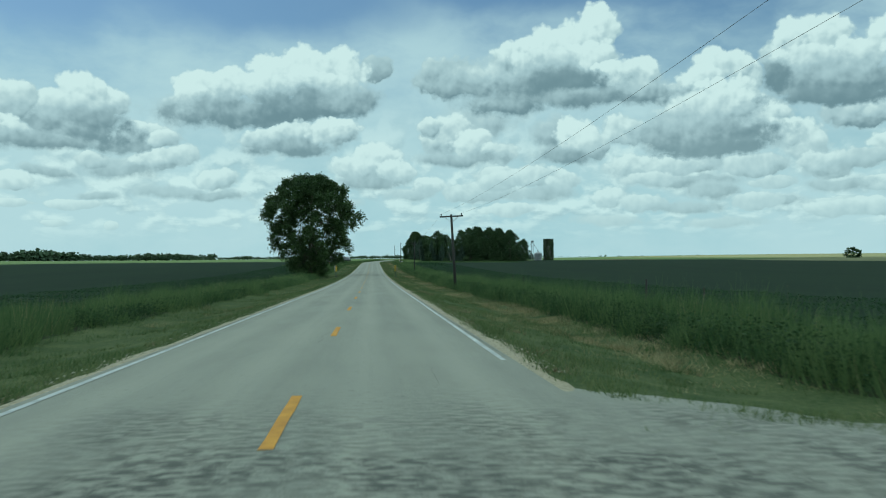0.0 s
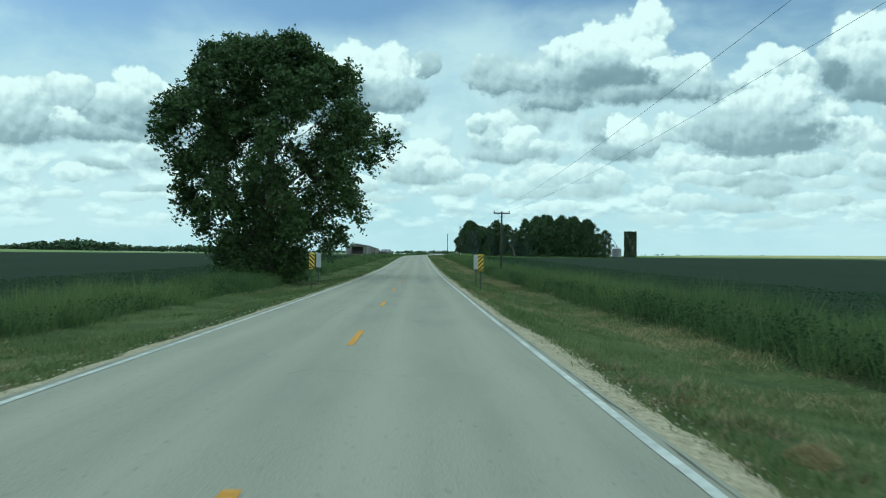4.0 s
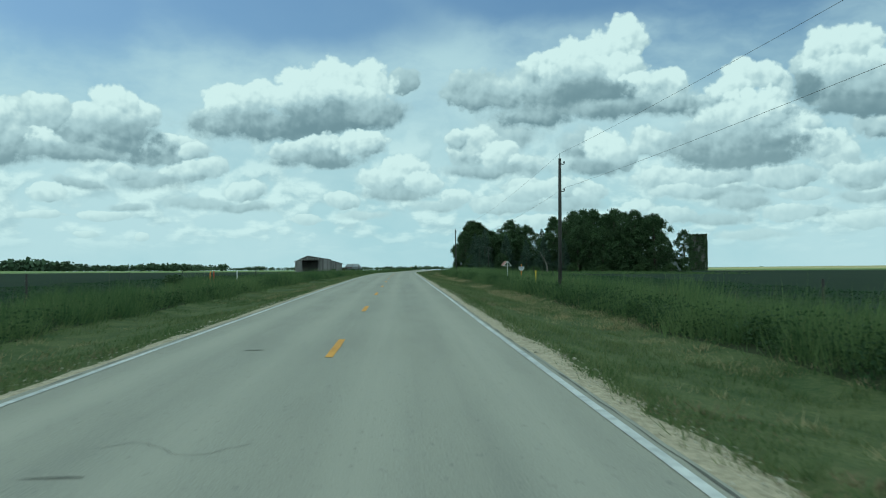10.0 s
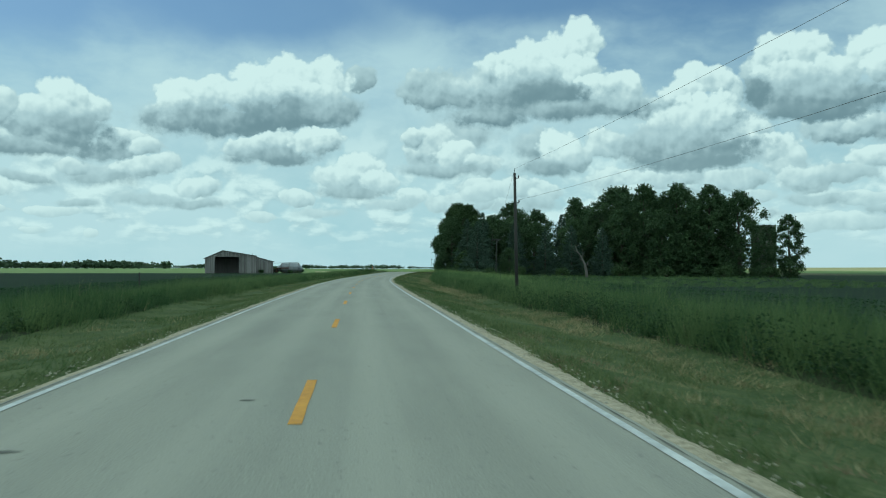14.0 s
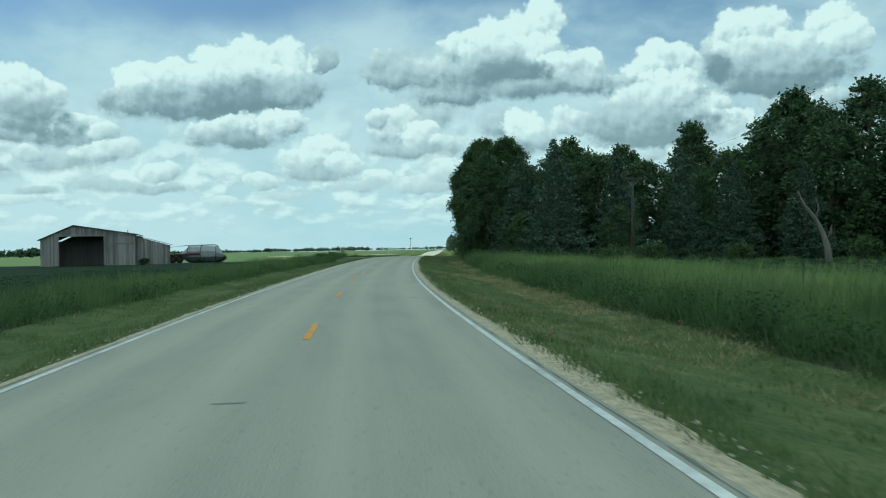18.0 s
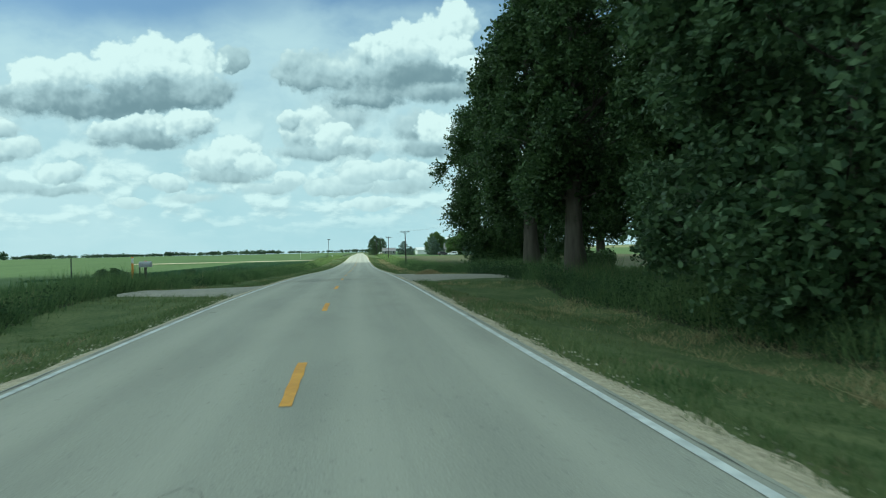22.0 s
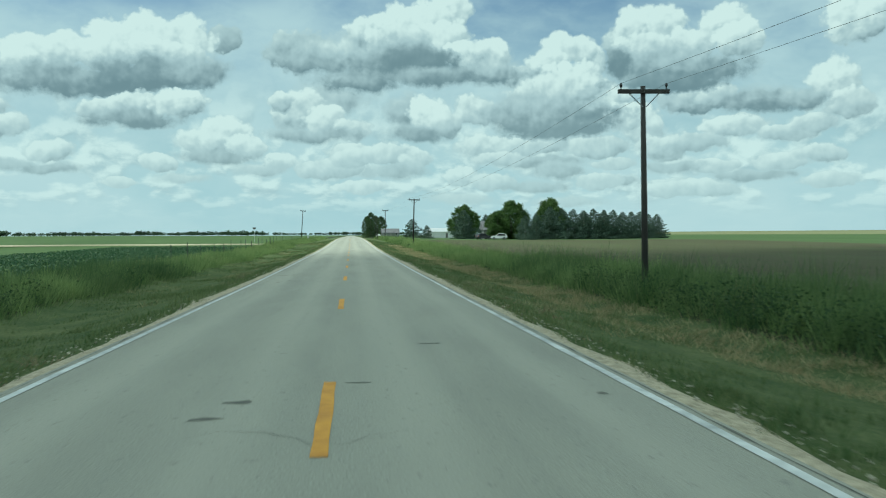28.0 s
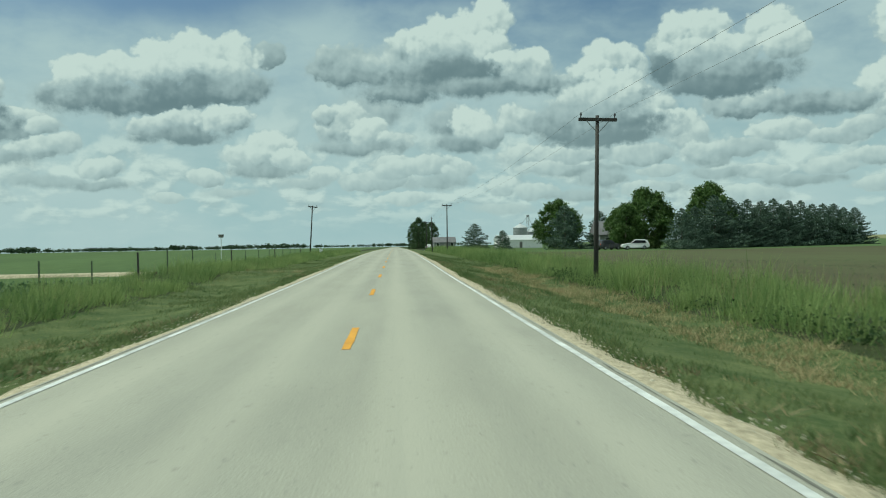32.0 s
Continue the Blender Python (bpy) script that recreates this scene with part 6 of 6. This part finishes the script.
object_marker(149.0, 4.80, False, True)


# ---- brush pile at the drive ----
def brush_pile():
    rng = np.random.default_rng(14)
    n = 5200
    a, r = rng.uniform(0, math.tau, n), rng.random(n) ** .6
    h = (1 - r ** 1.6) * .34 * rng.uniform(.3, 1.0, n)
    c = np.stack([np.cos(a) * r * .95, np.sin(a) * r * .6, h], -1)
    me = leaf_mesh("straw", c, rng.uniform(.18, .4, n), .05, M_STRAW, 14, .07)
    root = thing("straw_pile", Matrix(), "low heap of dry mown grass on the gravel drive", "straw pile")
    part("straw", me, None, root)
    bm = bmesh.new()
    bmesh.ops.create_icosphere(bm, subdivisions=3, radius=1)
    for v in bm.verts:
        v.co = Vector((v.co.x * .8, v.co.y * .5, max(v.co.z, -.1) * .24)) * (1 + .12 * noise.noise(v.co * 2.5))
    part("heap", bm, M_STRAW, root, "", True)
    root.matrix_basis = Matrix.Translation(spot(561.5, 5.6, .04)) @ Matrix.Rotation(.3, 4, "Z")
    for s, l, turn, sc in ((102.6, 4.5, 1.2, .36), (584.5, 4.7, .4, .42), (580.2, 4.8, 2.0, .34)):
        ob = copy_thing(root, Matrix())
        ob.matrix_basis = Matrix.LocRotScale(spot(s, l, .02), Euler((0, 0, turn)), (sc, sc, sc))
        tagged(ob, "small clump of dry mown grass on the verge", group="mown grass clumps")


brush_pile()


# ---- farm machinery beside the barn ----
def grain_hopper():
    root = thing("grain_hopper", Matrix(), "old grey sheet-metal grain hopper parked in tall grass", "farm machine")
    secs = ((-3.4, .25, 1.05), (-1.9, 1.25, 1.3), (.2, 1.3, 1.32), (2.6, 1.25, 1.3), (3.6, .45, 1.0))
    bm = bmesh.new()
    rings = []
    for x, r, zc in secs:
        rings.append([bm.verts.new((x, math.cos(a) * r * 1.1, zc + math.sin(a) * r)) for a in np.linspace(0, math.tau, 11)[:-1] + .31])
    for p, q in zip(rings, rings[1:]):
        for k in range(10):
            bm.faces.new((p[k], p[(k + 1) % 10], q[(k + 1) % 10], q[k]))
    bm.faces.new(rings[0][::-1])
    bm.faces.new(rings[-1])
    part("body", bm, M_STEEL, root)
    for x, r, zc in ((-1.9, 1.28, 1.3), (.2, 1.33, 1.32), (2.6, 1.28, 1.3)):
        bm = bmesh.new()
        tube(bm, [(x, math.cos(a) * r * 1.1, zc + math.sin(a) * r) for a in np.linspace(0, math.tau, 21)], [.05] * 21, 5, False)
        part("band", bm, M_RUST, root)
    part("auger", tube(bmesh.new(), [(-5.6, -.9, 1.2), (.2, -1.5, 1.35)], [.14, .14], 8), M_RUST, root, "rusty auger tube")
    part("boom", tube(bmesh.new(), [(-5.9, .2, 2.3), (-2.6, .1, 2.62), (2.4, 0, 2.72)], [.05, .05, .05], 6), M_STEEL, root)
    for x, y in ((-4.3, -.9), (-3.2, -1.1)):
        w = part("wheel", tube(bmesh.new(), [(x, y - .16, .62), (x, y - .12, .62), (x, y + .12, .62), (x, y + .16, .62)], [.5, .62, .62, .5], 18), M_TYRE, root, "worn black tyre")
        part("rim", tube(bmesh.new(), [(x, y - .18, .62), (x, y + .18, .62)], [.28, .28], 12), M_RUST, w)
    for x in (-1.2, 1.8):
        part("skid", boxed(x - .1, x + .1, -1.0, 1.0, -.25, .25, .02), M_RUST, root)
    p = spot(550.5, -33.0, .0)
    root.matrix_basis = Matrix.Translation(p) @ Matrix.Rotation(-.12, 4, "Z") @ Matrix.Diagonal((1, 1, 1.08, 1))


grain_hopper()


# ---- farmstead at the end of the run ----
sm = spruce(91, 9.4, 5.3, M_NEEDLE, "windbreak_spruce", "dense blue-green spruce in a farm windbreak", 1.05, .66)
sm2 = spruce(92, 9.0, 4.9, M_NEEDLE, "windbreak_spruce", "dense blue-green spruce in a farm windbreak", 1.05, .66)
sb = spruce(93, 8.0, 4.6, M_NEEDLE, "wide_spruce", "broad low spruce with dense blue-green boughs", 1.15, .55)
place(sm, 877, 56.7, 0, 1.0)
place(sm2, 880, 61, 1, 1.0)
place(sb, 903, 35.2, 0, 1.14)
for s, l, src, sc in ((882, 65, sm2, .98), (885, 69, sm, .92), (888, 73, sm2, 1.02), (890, 77, sm, .95), (893, 81, sm2, 1.0), (896, 85, sm, .9), (899, 89, sm2, .96),
                      (902, 93, sm, .93), (905, 97, sm2, .9), (907.2, 100.8, sm, .86), (874, 52.0, sm2, .82), (868, 47.5, sm, .72), (899, 41.5, sm2, .85), (890, 71, sm2, .9), (897, 79, sm, .9)):
    plant(src, s, l, s * 1.7, sc, group="spruce windbreak")
plant(sb, 932.6, 26.2, .5, .58, group="yard spruces")
plant(sb, 1003.5, 26.2, 1.5, 1.02, group="yard spruces")
ya = broadleaf(97, 12.2, 6.8, 36000, .40, M_LEAF_Y, "yard_tree", "leafy green yard tree in sunlight", ROUND, .14, 50, .26)
place(ya, 888.6, 47.6, .4)
plant(ya, 928.2, 38.8, 2.0, .96, group="yard trees", flat=1.05)
plant(ya, 884, 58.5, 4.0, .92, group="yard trees", flat=1.15)
plant(ya, 884, 42.5, 3.0, .72, group="yard trees")
for s, l, sc, fl in ((1086, 10.5, .62, 1.5), (1094, 13, .55, 1.5), (1078, 15.5, .6, 1.3), (1110, 9.0, .6, 1.4)):
    ob = plant(g1, s, l, s, sc, label="dark tree leaning beside the far road", group="far road trees", flat=fl)


def house(name, s, lat, turn, w, d, h, roof_h, wall_mat, roof_mat, label, windows=3, door=True):
    root = thing(name, Matrix(), label, "house")
    wall = part("wall", boxed(-w / 2, w / 2, -d / 2, d / 2, -.3, h, .01), wall_mat, root)
    bm = bmesh.new()
    o = .35
    vs = [bm.verts.new(p) for p in ((-w / 2 - o, -d / 2 - o, h - .12), (w / 2 + o, -d / 2 - o, h - .12), (w / 2 + o, d / 2 + o, h - .12), (-w / 2 - o, d / 2 + o, h - .12),
                                    (-w / 2 - o, 0, h + roof_h), (w / 2 + o, 0, h + roof_h))]
    for f in ((0, 1, 5, 4), (2, 3, 4, 5), (0, 4, 3), (1, 2, 5), (3, 2, 1, 0)):
        bm.faces.new([vs[i] for i in f])
    part("roof", bm, roof_mat, root)
    for k in range(windows):
        x = -w / 2 + w * (k + .5) / windows
        if door and k == windows // 2:
            part("door", boxed(x - .45, x + .45, -d / 2 - .06, -d / 2 - .01, -.05, 2.05, .01), M_BOARD, root)
            continue
        win = part("window", boxed(x - .55, x + .55, -d / 2 - .06, -d / 2 - .01, .95, 2.2, .01), M_WHITE, root)
        part("pane", boxed(x - .46, x + .46, -d / 2 - .075, -d / 2 - .062, 1.03, 2.12), M_GLASS, win)
    p = spot(s, lat, 0)
    root.matrix_basis = Matrix.Translation(p) @ Matrix.Rotation(turn, 4, "Z")
    return root


house("farmhouse", 897, 44.5, -.15, 9, 8, 2.9, 2.6, M_SIDING, M_SHINGLE, "grey-sided farmhouse with a shingle roof behind trees", 3)
house("machine_shed", 1010, 41, -.1, 14, 11, 2.8, 1.5, M_WHITE, M_ROOF, "long white metal machine shed with a pale roof", 1, True)
house("far_house", 1052, 19, -.1, 8, 6, 2.5, 1.9, M_SIDING, M_SHINGLE, "small grey house beside the far road", 3)


def bin_tower(s, lat, r, h, name="grain_bin"):
    root = thing(name, Matrix(), "corrugated grey steel grain bin with a conical roof", "grain bin")
    bm = bmesh.new()
    n = int(h / .5)
    zs = [k * h / n for k in range(n + 1)]
    tube(bm, [(0, 0, z) for z in zs], [r + (.05 if k % 2 else 0) for k in range(n + 1)], 28)
    part("wall", bm, M_STEEL, root)
    part("roof", tube(bmesh.new(), [(0, 0, h), (0, 0, h + r * .55)], [r + .15, .5], 28), M_ROOF, root)
    part("vent", tube(bmesh.new(), [(0, 0, h + r * .55), (0, 0, h + r * .55 + .5)], [.45, .4], 10), M_STEEL, root)
    root.matrix_basis = Matrix.Translation(spot(s, lat, -.1))
    return root


def grain_leg(s, lat, h, bins):
    """A bucket elevator tower with spouts running down to the bins."""
    root = thing("grain_elevator", Matrix(), "slender steel grain elevator leg with spouts", "grain elevator")
    for x in (-.6, .6):
        for y in (-.6, .6):
            part("upright", boxed(x - .06, x + .06, y - .06, y + .06, -.3, h), M_STEEL, root)
    for k in range(int(h / 2)):
        z = 1 + k * 2
        part("brace", tube(bmesh.new(), [(-.6, -.6, z), (.6, -.6, z + 1.6)], [.04, .04], 5), M_STEEL, root)
        part("brace", tube(bmesh.new(), [(.6, -.6, z), (.6, .6, z + 1.6)], [.04, .04], 5), M_STEEL, root)
    part("head", boxed(-.8, .8, -.7, .7, h, h + 1.1, .1), M_STEEL, root)
    for x, z in bins:
        part("spout", tube(bmesh.new(), [(0, 0, h), (x, 0, z)], [.13, .13], 8), M_STEEL, root)
    root.matrix_basis = Matrix.Translation(spot(s, lat, -.1))


bin_tower(1250, 78, 4.4, 11.5)
bin_tower(1258, 87, 4.2, 9.0)
grain_leg(1254, 83.5, 18.5, ((-5, 13.5), (4, 11)))
bin_tower(575, 92.5, 2.6, 4.8)
grain_leg(572, 88.5, 12.2, ((4, 6.5), (-4.5, 7.5)))


def car(s, lat, turn, paint, label):
    """A parked family car: rounded body and cabin, four wheels, glass and lamps."""
    root = thing("car", Matrix(), label, "car")
    bm = bmesh.new()
    prof = [(-2.25, .45), (-2.3, .8), (-2.2, 1.02), (-1.9, 1.60), (-1.2, 1.72), (.1, 1.70), (.95, 1.12), (2.0, .98), (2.28, .75), (2.28, .45), (1.85, .32), (-1.9, .32)]
    rows = []
    for y, k in ((-.92, .94), (-.86, 1.0), (.86, 1.0), (.92, .94)):
        rows.append([bm.verts.new((x * (k if abs(y) > .9 else 1), y * (1 if z < 1.1 else .82), .32 + (z - .32) * k)) for x, z in prof])
    for p, q in zip(rows, rows[1:]):
        for i in range(len(prof)):
            j = (i + 1) % len(prof)
            bm.faces.new((p[i], p[j], q[j], q[i]))
    bm.faces.new(rows[0][::-1])
    bm.faces.new(rows[-1])
    part("body", bm, paint, root)
    for e in (-1, 1):
        bm = bmesh.new()
        v = [bm.verts.new(p) for p in ((-1.75, e * .93, 1.1), (.75, e * .93, 1.1), (.05, e * .80, 1.58), (-1.55, e * .80, 1.52))]
        bm.faces.new(v if e < 0 else v[::-1])
        bmesh.ops.solidify(bm, geom=bm.faces[:], thickness=.02)
        part("side_window", bm, M_GLASS, root)
        for x in (-1.4, 1.4):
            w = part("wheel", tube(bmesh.new(), [(x, e * .72, .34), (x, e * .76, .34), (x, e * .92, .34), (x, e * .95, .34)], [.30, .34, .34, .28], 18), M_TYRE, root)
            part("rim", tube(bmesh.new(), [(x, e * .80, .34), (x, e * .962, .34)], [.2, .19], 12), M_STEEL, w)
        part("headlight", boxed(2.2, 2.3, e * .62 - .16, e * .62 + .16, .7, .85, .02), M_SIGN_B, root)
        part("tail_light", boxed(-2.31, -2.22, e * .7 - .12, e * .7 + .12, .85, 1.05, .02), M_RED, root)
    bm = bmesh.new()
    v = [bm.verts.new(p) for p in ((.97, -.74, 1.14), (.97, .74, 1.14), (.16, .68, 1.66), (.16, -.68, 1.66))]
    bm.faces.new(v)
    bmesh.ops.solidify(bm, geom=bm.faces[:], thickness=.02)
    part("windscreen", bm, M_GLASS, root)
    root.matrix_basis = Matrix.Translation(spot(s, lat, .02)) @ Matrix.Rotation(turn, 4, "Z")


car(872.8, 41.0, 2.9, M_CAR_W, "white family car parked on the farm drive")
car(875.0, 37.0, .3, M_CAR_D, "dark grey car parked beside the farmhouse")
car(1062, 13.5, 1.5, M_CAR_W, "white car parked far along the road")


def meter_box():
    root = thing("utility_box", Matrix(), "white utility box and short posts beside a leaning pole", "utility box")
    part("box", boxed(-.25, .25, -.15, .15, 0, 1.0, .02), M_WHITE, root)
    part("lid", boxed(-.27, .27, -.17, .17, 1.0, 1.06, .01), M_SIGN_B, root)
    place(root, 868, -11.2, .2)


meter_box()


def bird_house():
    root = thing("birdhouse", Matrix(), "small birdhouse on a pale pole in the field", "birdhouse")
    part("pole", tube(bmesh.new(), [(0, 0, -.3), (0, 0, 3.0)], [.05, .05], 8), M_WHITE, root)
    part("box", boxed(-.3, .3, -.2, .2, 3.0, 3.35, .02), M_BOARD, root)
    part("roof", boxed(-.36, .36, -.26, .26, 3.35, 3.42, .01), M_CONC, root)
    place(root, 850, -23.2, .4)


bird_house()
